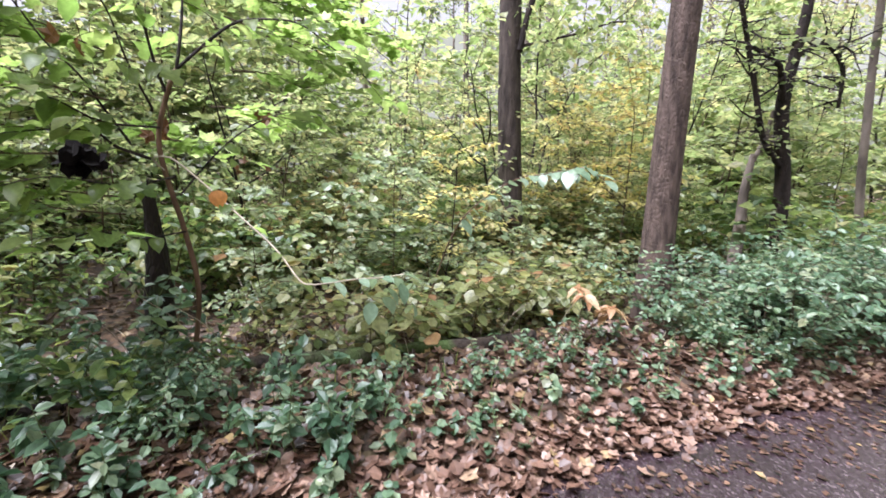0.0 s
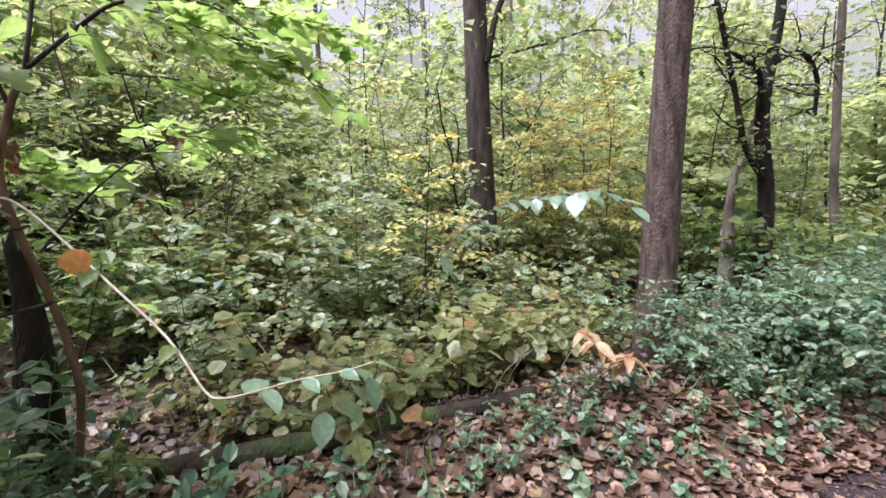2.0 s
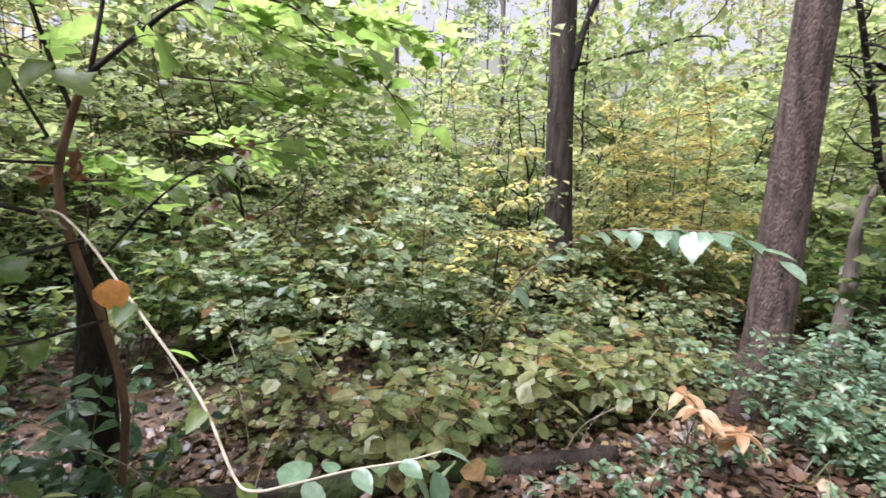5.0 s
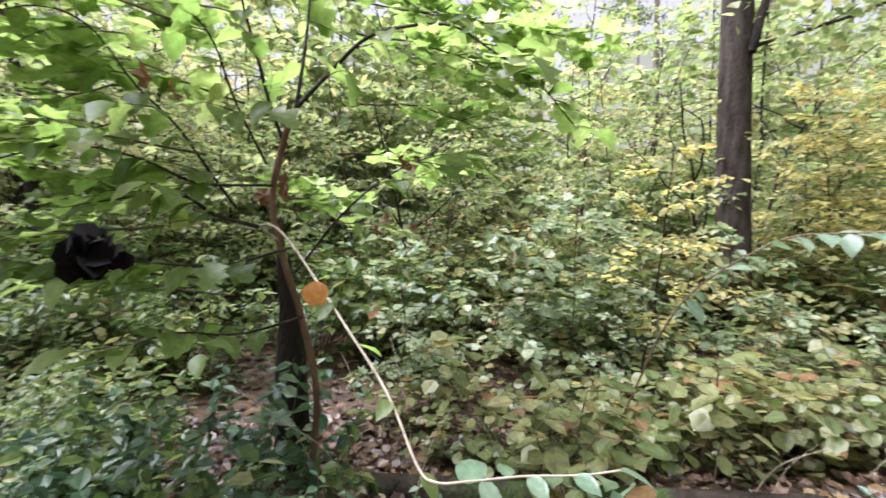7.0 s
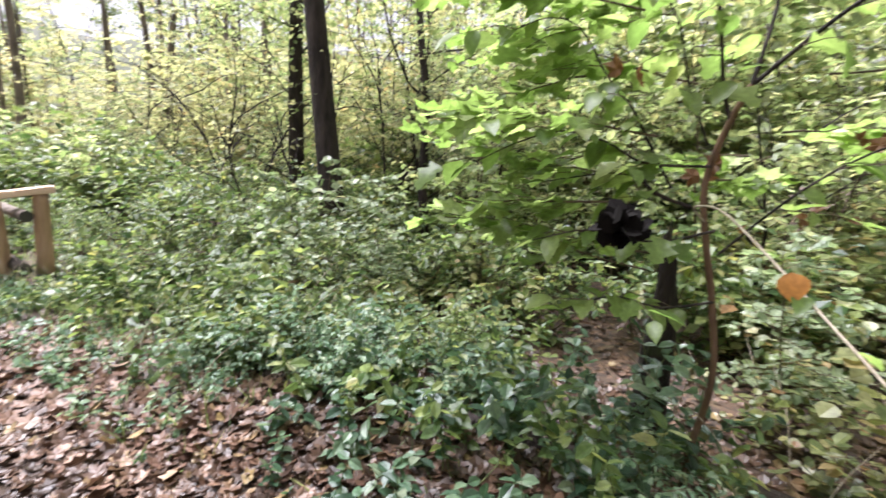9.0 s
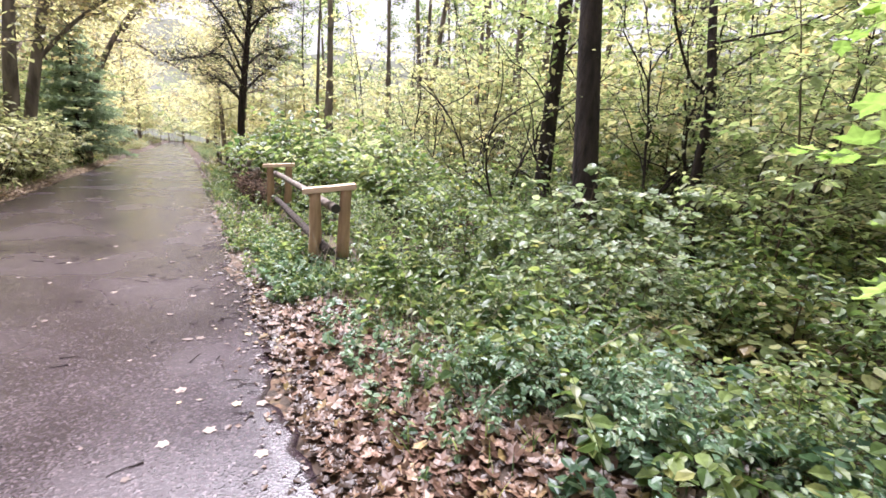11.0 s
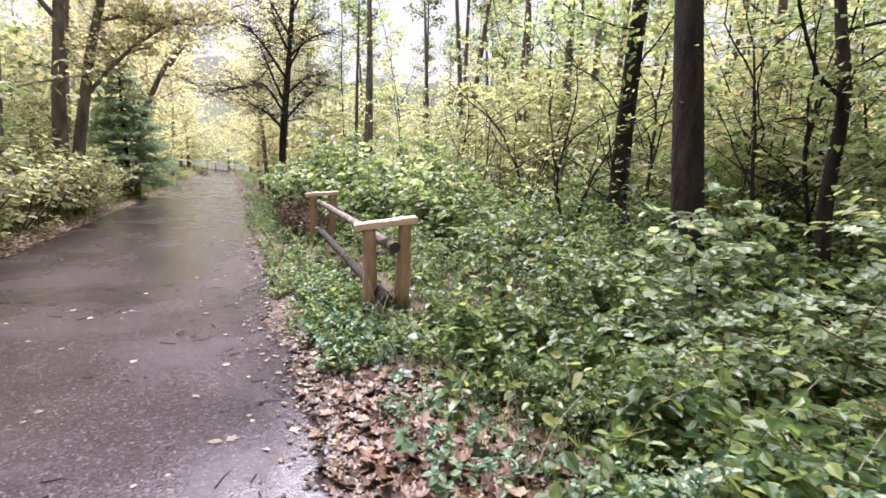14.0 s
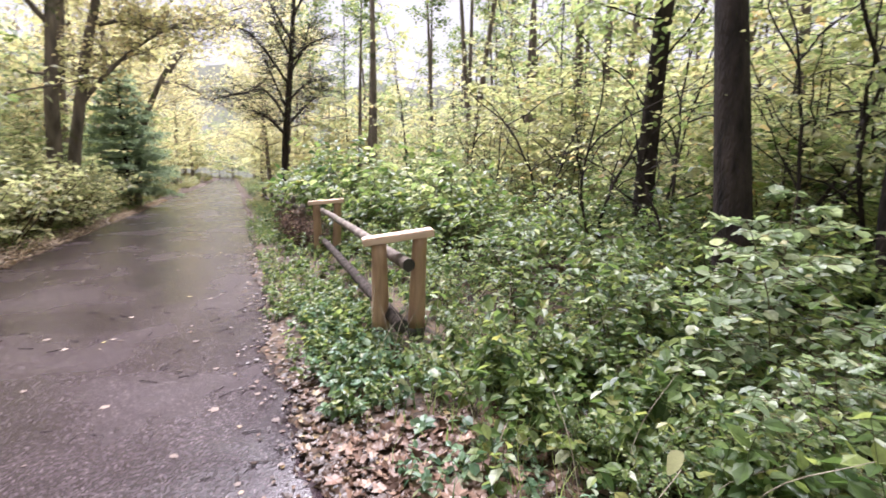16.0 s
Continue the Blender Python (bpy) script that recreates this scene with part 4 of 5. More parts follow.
GOLD = make_sapling(66, 3.3, 0.10, 0.06, OVATE, LEAF_GOLD, "young maple with golden yellow leaves", 18, 0.3)
for s, d, g in ((-2.2, 3.6, 1.0), (-2.8, 4.3, 1.1), (-2.0, 4.6, 1.0)):
    place(GOLD, rng, s, d, g)
for s, d, g in ((16.4, 1.9, 0.52), (17.4, 2.3, 0.56), (15.4, 2.5, 0.5), (18.6, 2.0, 0.5), (13.8, 2.6, 0.42)):
    place(LIGHT[1], rng, s, d, g)
retire(GOLD, *LAYER, *LAYER_BANK)
retire(*BLUE, *PALE, *GREEN, *LOW, *LIGHT, *YELLOW, *THIN, *HIGH, *PINE, *FAR_PALE, *FAR_GREEN, *FAR_LIGHT, *FAR_YELLOW, *TALL, *BANK, *BRIGHT)


def own_tree(kind, s, d, turn=0.0):
    kind.matrix_basis = Matrix.Translation(W(s, d, float(height(s, d)))) @ Matrix.Rotation(turn, 4, "Z")
    return kind


def toward(ds, dd):
    v = ds * ALONG + dd * ACROSS
    return (v[0], v[1])


own_tree(make_tree(101, 15, 0.148, 0.45, 3.2, 0.13, 3600, LEAF_LIGHT, BARK, "brown rough-barked tree trunk rising from shrubs by the road", 0.008, 8, 0, lean=toward(0.02, 0.0)), -0.58, 1.5)
forked = own_tree(make_tree(102, 16, 0.19, 0.4, 3.6, 0.14, 3800, LEAF_LIGHT, BARK_MID, "dark forked tree trunk behind the yellowing saplings", 0.01, 9, 1, lean=toward(0.085, 0.0)), -0.8, 4.4)
own_tree(make_tree(103, 13, 0.20, 0.5, 3.4, 0.14, 3600, LEAF_LIGHT, BARK_DARK, "thick dark wet tree trunk among the shrubs", 0.006, 8, 0, lean=toward(0.13, 0.0)), 8.95, 4.42)
own_tree(make_tree(104, 13, 0.17, 0.45, 3.4, 0.14, 3600, LEAF_LIGHT, BARK_DARK, "dark tree trunk leaning beside a thicker one", 0.01, 8, 3, lean=toward(-0.02, -0.03)), 11.55, 5.72)
own_tree(make_tree(105, 9, 0.09, 0.3, 2.8, 0.11, 2000, LEAF_LIGHT, BARK_DARK, "crooked dark young tree bent over the undergrowth", 0.07, 7, 2, lean=toward(0.3, 0.0)), 8.1, 5.9)
own_tree(make_tree(106, 14, 0.19, 0.6, 3.4, 0.17, 600, LEAF_YELLOW, BARK_GREY, "grey leaning tree trunk rising from the bank shrubs", 0.012, 8, 2, lean=toward(0.0, 0.1)), 18.9, -5.7)
own_tree(make_tree(107, 12, 0.13, 0.6, 3.0, 0.16, 500, LEAF_YELLOW, BARK_MID, "dark tree trunk half hidden in the bank shrubs", 0.015, 8, 1), 16.3, -5.5)
own_tree(make_tree(108, 12, 0.07, 0.5, 2.4, 0.17, 1600, LEAF_LIGHT, BARK_GREY, "slim greenish tree trunk at the edge of the road", 0.015, 7, 0, lean=toward(0.26, 0.0)), -6.8, 2.4)
OAK = [make_tree(109 + k, 13, 0.22, 0.26, 5.6, 0.21, 5200, LEAF_OAK, BARK_GREY, "oak with long crooked limbs reaching over the road", 0.03, 13, 1, lean=(0.05, 0.05)) for k in range(3)]
for k, (s, d, g) in enumerate(((26.2, -6.2, 1.0), (35, -6.4, 0.95), (42, -6.5, 1.0), (52, -6.6, 1.0), (66, -6.5, 1.0), (41, 2.8, 1.0), (54, 2.8, 1.0), (70, 2.8, 1.0), (90, -6.5, 1.1), (92, 2.8, 1.1))):
    place(OAK[k % 3], rng, s, d, g)
retire(*OAK)
limb = curve_points([tuple(W(*p) - forked.matrix_basis.translation) for p in ((-0.62, 4.3, 3.3), (-0.75, 4.3, 3.9), (-1.0, 4.3, 4.5), (-1.3, 4.3, 5.3))], 5)
part("limb", tubes("limb", [(limb, 0.05, 0.03)], BARK_DARK, 8), None, forked)
own_tree(make_spruce(113, 5.7, 1.75), 29.0, -4.7)


def limbed_tree(seed, trunk, radius, limbs, leaf, per_twig, mat, bark, label, twig=1.0, many=3):
    """A tree whose trunk and main limbs follow given runs, with twigs and leaves along the limbs."""
    r = np.random.default_rng(seed)
    ob = empty("tree")
    run = line(*trunk)
    part("trunk", tubes("trunk", [(run, radius * 1.15, radius * 0.45)], bark, 12), None, ob)
    runs, fol = [], Foliage()
    for pts in limbs:
        lr = line(*pts)
        part("limb", tubes("limb", [(lr, radius * 0.42, 0.025)], bark, 7), None, ob)
        for q in range(3, len(lr)):
            for _ in range(many):
                a = r.uniform(0, 6.28)
                tw = grow(r, lr[q], (math.cos(a), math.sin(a), r.uniform(-0.2, 0.7)), twig * r.uniform(0.6, 1.9), 5, -0.02, 0.22)
                runs.append((tw, 0.016, 0.005, 4))
                for k in range(2, 6):
                    b = r.uniform(0, 6.28)
                    t2 = grow(r, tw[k], (math.cos(b), math.sin(b), 0.1), twig * r.uniform(0.3, 0.7), 3, -0.03, 0.2)
                    runs.append((t2, 0.007, 0.003, 3))
                    for p in t2[1:]:
                        for _ in range(per_twig):
                            fol.add(p + r.normal(0, 0.12, 3), r.uniform(0, 6.28), r.normal(-0.3, 0.5), r.normal(0, 0.5), leaf * r.uniform(0.6, 1.3))
    tagged(part("branchwork", tubes("branchwork", runs, bark, 4), None, ob), kind="stuff")
    tagged(part("crown", fol.mesh("crown", DIAMOND, mat), None, ob), kind="stuff")
    return tagged(ob, label, "tree", "trees of the wood")


def line(*pts):
    return curve_points([tuple(W(*p)) for p in pts], 5)


limbed_tree(305, ((-3.8, 2.2, -0.3), (-3.83, 2.2, 1.35), (-3.52, 2.2, 2.46), (-3.6, 2.2, 3.2), (-3.74, 2.2, 4.02), (-3.9, 2.3, 6)), 0.1,
            (((-3.75, 2.2, 1.7), (-3.2, 2.2, 2.1), (-2.87, 2.2, 2.71), (-2.6, 2.2, 3.2), (-2.34, 2.2, 3.69), (-1.9, 2.3, 4.8)), ((-3.55, 2.2, 2.5), (-3.2, 2.1, 2.9), (-2.9, 2.0, 3.0), (-2.4, 2.0, 3.1)),
             ((-3.6, 2.2, 3.2), (-4.1, 2.1, 3.4), (-4.4, 2.0, 3.1), (-4.45, 2.0, 2.6)), ((-3.74, 2.2, 4.0), (-3.3, 2.2, 4.6), (-3.0, 2.2, 5.4))),
            0.08, 1, LEAF_LIGHT, BARK_DARK, "dark forked tree with tangled twigs and few leaves", 0.42, 1)
limbed_tree(306, ((-3.05, 2.3, -0.3), (-3.14, 2.3, 0.8), (-3.12, 2.3, 1.4), (-3.2, 2.3, 1.9)), 0.085, (((-3.2, 2.3, 1.8), (-3.4, 2.3, 2.1), (-3.5, 2.3, 2.5)),), 0.08, 1, LEAF_LIGHT, BARK_GREY, "short broken grey stem beside a forked tree", 0.3, 1)
limbed_tree(301, ((22, -4.95, -0.2), (22, -4.7, 1.8), (22, -4.46, 3.2), (22, -4.2, 4.6), (22, -3.83, 6.1), (22.2, -3.3, 8.5), (22.4, -3.0, 11)), 0.15,
            (((22, -4.42, 3.3), (22, -3.74, 4.19), (22.5, -3.08, 5.06), (23, -2.22, 5.86), (24, -1.13, 6.64), (25, -0.02, 7.4)),
             ((22, -3.95, 5.43), (22.5, -3.44, 5.74), (23, -2.8, 5.97), (23.5, -2.11, 6.01), (24.2, -1.2, 6.3)),
             ((22.1, -3.6, 7.2), (22.0, -4.5, 8.2), (21.5, -5.6, 8.8), (21, -6.8, 9.0)), ((22.2, -3.3, 8.5), (23, -2.4, 9.2), (24, -1.4, 9.6))),
            0.15, 2, LEAF_OAK, BARK_GREY, "slender oak with a long crooked limb over the road")
limbed_tree(302, ((21.5, -5.1, -0.2), (21.2, -4.9, 2.0), (20.9, -4.75, 3.43), (20.9, -4.65, 4.5), (20.9, -4.45, 7), (21.1, -4.2, 10)), 0.17,
            (((20.9, -4.55, 5.5), (21.4, -3.6, 6.6), (22.2, -2.6, 7.4), (23.0, -1.6, 7.8)), ((20.9, -4.6, 5.0), (20.4, -5.5, 6.2), (19.9, -6.6, 7.0)), ((20.9, -4.45, 7.2), (21.8, -5.0, 8.0), (23.0, -5.7, 8.6))),
            0.15, 1, LEAF_OAK, BARK_GREY, "leaning oak trunk at the far edge of the road")
limbed_tree(303, ((30, -4.6, -0.3), (30, -4.2, 3.0), (30, -3.4, 5.2), (30.2, -2.6, 6.6), (30.6, -1.8, 8.0)), 0.13,
            (((30, -2.97, 5.7), (30, -2.25, 6.74), (31, -0.83, 8.0), (32, 0.4, 8.8)), ((30, -3.3, 5.3), (30.8, -2.6, 5.4), (31.6, -1.6, 5.0), (32.4, -0.6, 4.6)), ((30, -4.0, 3.4), (30.6, -4.8, 5), (31, -5.8, 6.4))),
            0.15, 1, LEAF_OAK, BARK_GREY, "leaning oak arching over the road")
limbed_tree(304, ((32, 1.9, -0.4), (32, 2.0, 2.83), (32, 2.25, 5.4), (32, 2.44, 7.49), (32, 2.67, 10.3), (32, 2.8, 13)), 0.18,
            (((32, 2.05, 4.4), (32, 1.13, 5.6), (31, 0.0, 5.28), (30.4, -0.9, 4.9)), ((32, 2.3, 6.0), (31.5, 1.2, 7.4), (31, 0.4, 8.1), (30, -0.7, 8.2)),
             ((32, 2.4, 7.2), (32.4, 3.6, 8.4), (32.8, 4.8, 9.0)), ((32, 2.5, 8.2), (31.6, 1.6, 9.6), (31.2, 0.9, 11)), ((32, 2.6, 9.4), (32.2, 3.4, 11), (32.4, 4.2, 12)), ((32, 2.2, 5.2), (32.4, 3.2, 6.2), (32.8, 4.4, 6.8)),
             ((32, 2.05, 3.8), (32.2, 2.9, 4.8), (32.4, 3.7, 5.6), (32.4, 4.2, 6.2)), ((32, 2.15, 4.8), (31.8, 1.5, 6.2), (31.6, 1.0, 7.4)), ((32, 2.35, 6.6), (32.3, 3.1, 8.0), (32.5, 3.5, 9.4)),
             ((32, 2.42, 7.4), (31.7, 1.8, 8.6), (31.5, 1.5, 9.8)), ((32, 2.05, 3.4), (31.7, 1.2, 4.2), (31.4, 0.5, 4.5))),
            0.10, 1, LEAF_LOW, BARK_DARK, "old oak with dark finely branched crown beside the road", 0.95, 6)


# ---- leaf litter, herbs and grass ----
def litter(name, count, s0, s1, dfun, size, mat, label, shape=MAPLE, lift=0.012, tilt=0.28):
    s = rng.uniform(s0, s1, count)
    d = dfun(count)
    z = np.maximum(height(s, d), np.where((d < -0.15) & (d > ROAD_LEFT), 0.006, -9)) + rng.uniform(0.004, lift, count)
    me = leaves(name, WA(s, d, z), rng.uniform(0, 6.28, count), rng.normal(0.02, tilt, count), rng.normal(0, tilt, count), size * rng.uniform(0.55, 1.25, count), shape, mat)
    tagged(new(name, me), label, "fallen leaves", kind="stuff")


litter("leaf_litter", 4600, -7, 3.3, lambda n: rng.gamma(2.2, 0.135, n) - 0.17, 0.062, LEAF_LITTER, "small crumpled brown fallen leaves on the verge", ROUND, 0.04, 0.5)
litter("leaf_litter", 3300, -7, 3.3, lambda n: rng.gamma(2.2, 0.14, n) - 0.19, 0.09, LEAF_LITTER, "tan and pinkish-brown fallen leaves covering the road's verge", lift=0.035)
litter("leaf_litter", 2600, 3.2, 5.6, lambda n: rng.gamma(2.2, 0.22, n) - 0.19, 0.08, LEAF_LITTER_DARK, "damp brown fallen leaves darkened for the shade below the sapling", lift=0.03)
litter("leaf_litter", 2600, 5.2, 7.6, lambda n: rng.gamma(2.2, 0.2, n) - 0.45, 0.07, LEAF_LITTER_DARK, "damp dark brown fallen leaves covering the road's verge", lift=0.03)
litter("leaf_litter", 1500, 5.6, 8.4, lambda n: rng.gamma(2.6, 0.22, n) - 0.3, 0.10, LEAF_LITTER, "tan and pinkish-brown fallen leaves covering the road's verge", lift=0.05, tilt=0.35)
litter("leaf_litter", 1100, 7.4, 9.8, lambda n: rng.gamma(2.2, 0.2, n) - 0.45, 0.065, LEAF_LITTER_DARK, "brown fallen leaves between the weeds", lift=0.03)
litter("leaf_litter", 9500, -1.5, 6, lambda n: rng.uniform(0.38, 2.8, n), 0.07, LEAF_LITTER_DARK, "damp brown fallen leaves darkened for the shade under the shrubs", ROUND, 0.03, 0.4)
litter("leaf_litter", 6500, -5, 9, lambda n: rng.uniform(0.7, 4.6, n), 0.08, LEAF_LITTER_DARK, "damp brown fallen leaves darkened for the shade under the shrubs", lift=0.04)
litter("leaf_litter", 9000, 4, 36, lambda n: -4.08 - np.abs(rng.normal(0, 0.32, n)), 0.085, LEAF_TAN, "tan fallen leaves along the far edge of the road", DIAMOND, 0.03)
litter("leaf_litter", 1300, 9.5, 40, lambda n: rng.normal(0.05, 0.2, n), 0.09, LEAF_LITTER_DARK, "brown fallen leaves along the road's edge", DIAMOND, 0.03)
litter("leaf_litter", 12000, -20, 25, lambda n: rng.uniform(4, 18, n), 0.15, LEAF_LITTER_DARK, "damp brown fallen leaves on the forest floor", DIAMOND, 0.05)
litter("leaf_litter", 1700, -2, 16, lambda n: ROAD_RIGHT - np.abs(rng.normal(0.0, 0.22, n)) - 0.02, 0.05, LEAF_LITTER_DARK, "dark wet leaf scraps at the asphalt's edge", DIAMOND, 0.008, 0.12)


def herbs(name, count, area, tall, leaf, shape, mat, label, pairs=6, keep=None):
    """Upright herbs: a thin stem with pairs of leaves, joined as one."""
    runs, fol, done = [], Foliage(), 0
    while done < count:
        s, d = area()
        if keep and not keep(s, d):
            continue
        done += 1
        h = tall * rng.uniform(0.4, 1.6)
        base = np.array(W(s, d, float(height(s, d)) - 0.01))
        run = grow(rng, base, (rng.normal(0, 0.3), rng.normal(0, 0.3), 1), h, 4, 0.0, 0.16)
        runs.append((run, 0.0035, 0.0015))
        a = rng.uniform(0, 6.28)
        for k in range(pairs):
            f = 0.25 + 0.75 * (k + 0.5) / pairs
            x = f * 4
            j = min(int(x), 3)
            p = run[j] + (run[j + 1] - run[j]) * (x - j)
            g = leaf * rng.uniform(0.6, 1.2) * (1.15 - 0.45 * abs(f - 0.6))
            for side in (0, math.pi):
                fol.add(p, a + k * 1.57 + side + rng.normal(0, 0.3), rng.normal(-0.1, 0.45), rng.normal(0, 0.45), g)
    tagged(new(name, tubes(name, runs, GREEN_STEM, 3)), "thin green and brown herb stems by the road", "herbs", kind="stuff")
    tagged(new(name, fol.mesh(name, shape, mat)), label, "herbs", kind="stuff")


def box(s0, s1, d0, d1):
    return lambda: (rng.uniform(s0, s1), rng.uniform(d0, d1))


herbs("verge_herbs", 90, box(-4, 3.2, 0.15, 0.9), 0.16, 0.055, OVATE, LEAF_BLUE, "scattered small green herbs between fallen leaves", 4)
herbs("verge_herbs", 72, box(2.6, 5.4, 0.12, 0.85), 0.28, 0.075, OVATE, LEAF_DEEP, "blue-green broad-leaved herbs at the road's edge", 6)
herbs("verge_herbs", 70, box(3.2, 6.5, 0.6, 1.6), 0.42, 0.085, OVATE, LEAF_GREEN, "green nettles below the sapling", 8)
herbs("verge_herbs", 215, box(5.6, 9.2, 0.65, 1.8), 0.38, 0.08, OVATE, LEAF_GREEN, "dense green nettles and brambles by the road", 8, tufted)
herbs("verge_herbs", 260, box(8.6, 12, -0.15, 0.6), 0.20, 0.06, OVATE, LEAF_GREEN, "low green weeds along the road's edge", 6)
herbs("verge_herbs", 420, box(10, 30, 0.15, 1.7), 0.30, 0.085, OVATE, LEAF_GREEN, "dense green weeds around the fence", 8)
herbs("verge_herbs", 420, box(6, 34, -5.5, -4.85), 0.34, 0.09, OVATE, LEAF_GREEN, "green weeds along the far side of the road", 6)
herbs("verge_herbs", 420, box(8.7, 22, -0.38, 0.4), 0.17, 0.055, OVATE, LEAF_GREEN, "low green weeds creeping onto the asphalt", 6, tufted)
herbs("verge_herbs", 80, box(0.2, 4, 0.3, 1.1), 0.24, 0.05, OVATE, LEAF_BLUE, "scattered small green herbs between fallen leaves", 6)
herbs("verge_herbs", 60, box(-2, 4.5, 0.0, 0.5), 0.13, 0.05, ROUND, LEAF_BLUE, "scattered small green herbs between fallen leaves", 5)
herbs("verge_herbs", 120, box(5.8, 8.0, 0.0, 0.7), 0.16, 0.05, OVATE, LEAF_BLUE, "small weeds scattered in the fallen leaves", 5)
herbs("verge_herbs", 90, box(8.6, 11, -0.2, 0.55), 0.2, 0.06, OVATE, LEAF_BLUE, "low weeds along the road's edge", 6)
herbs("nettles", 110, box(5.8, 10, 0.8, 2.8), 0.62, 0.10, OVATE, LEAF_GREEN, "tall green nettles standing above the weeds", 9, tufted)
herbs("broad_herbs", 20, box(5.8, 8.6, 0.25, 1.3), 0.38, 0.09, OVATE, LEAF_GREEN, "broad-leaved green plants near the road", 5)
herbs("broad_herbs", 14, box(6.4, 9.5, 0.0, 0.7), 0.2, 0.085, ROUND, LEAF_BLUE, "pale broad-leaved plants at the road's edge", 4)
herbs("nettles", 50, box(3.5, 5.6, 0.9, 2.2), 0.5, 0.09, OVATE, LEAF_DEEP, "tall green nettles around the dead trunk", 8)
herbs("forest_herbs", 160, box(-6, 4, 1.6, 5.0), 0.28, 0.075, ROUND, LEAF_LOW, "low plants on the forest floor, pale leaves darkened for shade", 4)
herbs("forest_herbs", 210, box(4.5, 10, 1.5, 5.0), 0.55, 0.085, OVATE, LEAF_GREEN, "tall green herbs filling the wood's edge", 8, tufted)
herbs("verge_herbs", 200, box(-3.5, 0.2, 0.12, 0.7), 0.30, 0.045, OVATE, LEAF_BLUE, "small-leaved blue-green weeds at the verge", 9)


def grass(count, area, tall, slim=1.0):
    n = count
    sd = np.array([area() for _ in range(n)])
    s, d = sd[:, 0], sd[:, 1]
    blade = (np.array([(0.03, 0, 0), (0.022, 0.55, -0.05), (-0.022, 0.55, -0.05), (-0.03, 0, 0), (0.003, 1.0, -0.2), (-0.003, 1.0, -0.2)], float) * np.array([slim, 1, 1]),
             np.array([(0, 1, 2, 3), (1, 4, 5, 2)]))
    me = leaves("grass", WA(s, d, height(s, d) - 0.01), rng.uniform(0, 6.28, n), rng.normal(1.1, 0.3, n), rng.normal(0, 0.3, n), tall * rng.uniform(0.5, 1.3, n), blade, LEAF_GREEN)
    tagged(new("grass", me), "thin green grass blades on the verge", "grass", kind="stuff")


grass(1500, box(5.5, 14, 0.0, 1.4), 0.17)
grass(1000, box(6.2, 9.6, 0.4, 1.8), 0.38, 0.18)
grass(600, box(-4, 5, 0.25, 1.1), 0.13)
grass(1500, box(5, 34, -4.9, -4.3), 0.24)
grass(1200, box(14, 34, -0.1, 1.0), 0.26)


# ---- single fallen leaves and twigs on the asphalt ----
def fine_leaf(name, mat, wide=0.3, droop=0.14, fold=0.08, lobed=False, seed=0):
    """A near leaf: a folded blade of several rows, pointed, with a slight wave."""
    r = np.random.default_rng(seed)
    ys = np.array([0, 0.1, 0.28, 0.5, 0.72, 0.9, 1.0])
    ws = np.array([0.02, 0.55, 0.95, 1.0, 0.72, 0.3, 0.015]) * wide
    if lobed:
        ws = np.array([0.04, 0.9, 0.5, 1.15, 0.42, 0.55, 0.02]) * wide * 1.5
    v = []
    for y, w in zip(ys, ws):
        z = -droop * y * y
        wave = r.normal(0, 0.018, 2)
        v += [(w, y, z + fold * w / wide + wave[0]), (0, y, z), (-w, y, z + fold * w / wide + wave[1])]
    f = []
    for k in range(len(ys) - 1):
        f += [(3 * k, 3 * k + 3, 3 * k + 4, 3 * k + 1), (3 * k + 1, 3 * k + 4, 3 * k + 5, 3 * k + 2)]
    return mesh_of(name, v, f, mat, True)


def road_z(s, d):
    a = (d - ROAD_LEFT) / (ROAD_RIGHT - ROAD_LEFT)
    return 0.015 * (1 - (2 * a - 1) ** 2) + 0.004 * math.sin(0.8 * s) * math.sin(1.5 * d) + float(fall(s))


ROAD_LEAVES = [leaves("fallen_leaf", [(0, 0, 0)], 0, 0, 0, 1.0, lobed_outline(5, c), LEAF_ROAD) for c in (0.03, 0.09)] + [fine_leaf("fallen_leaf", LEAF_ROAD, 0.28, 0.05, 0.05, seed=3)]
for k in range(300):
    s = 1.5 + 24 * rng.random() ** 1.3
    d = rng.uniform(ROAD_LEFT + 0.1, ROAD_RIGHT - 0.25) if k % 6 else ROAD_RIGHT - 0.15 - abs(rng.normal(0, 0.5))
    if -1.15 < d < -0.4 and 2.4 < s < 3.4:
        continue
    ob = new("fallen_leaf", ROAD_LEAVES[k % 3])
    g = rng.uniform(0.025, 0.085)
    ob.matrix_basis = Matrix.Translation(W(s, d, road_z(s, d) + 0.003)) @ Matrix.Rotation(rng.uniform(0, 6.28), 4, "Z") @ Matrix.Rotation(rng.normal(0, 0.02), 4, "X") @ Matrix.Diagonal((g, g, g * 0.16, 1))
    tagged(ob, "pale wet fallen leaf lying on the asphalt", "leaf", "leaves on the road")

for k in range(130):
    s, d = 5.0 + 7 * rng.random(), ROAD_RIGHT - 0.1 - abs(rng.normal(0, 0.5)) if k % 2 else rng.uniform(-3.2, -0.6)
    a = rng.uniform(0, 6.28)
    ln = rng.uniform(0.05, 0.16)
    p = np.array(W(s, d, road_z(s, d) + 0.004))
    run = grow(rng, p, (math.cos(a), math.sin(a), 0.0), ln, 4, 0.0, 0.2)
    run[:, 2] = p[2]
    tagged(new("twig", tubes("twig", [(run, 0.004, 0.002)], BARK_DARK, 5)), "short dark wet twig on the asphalt", "twig", "twigs on the road")


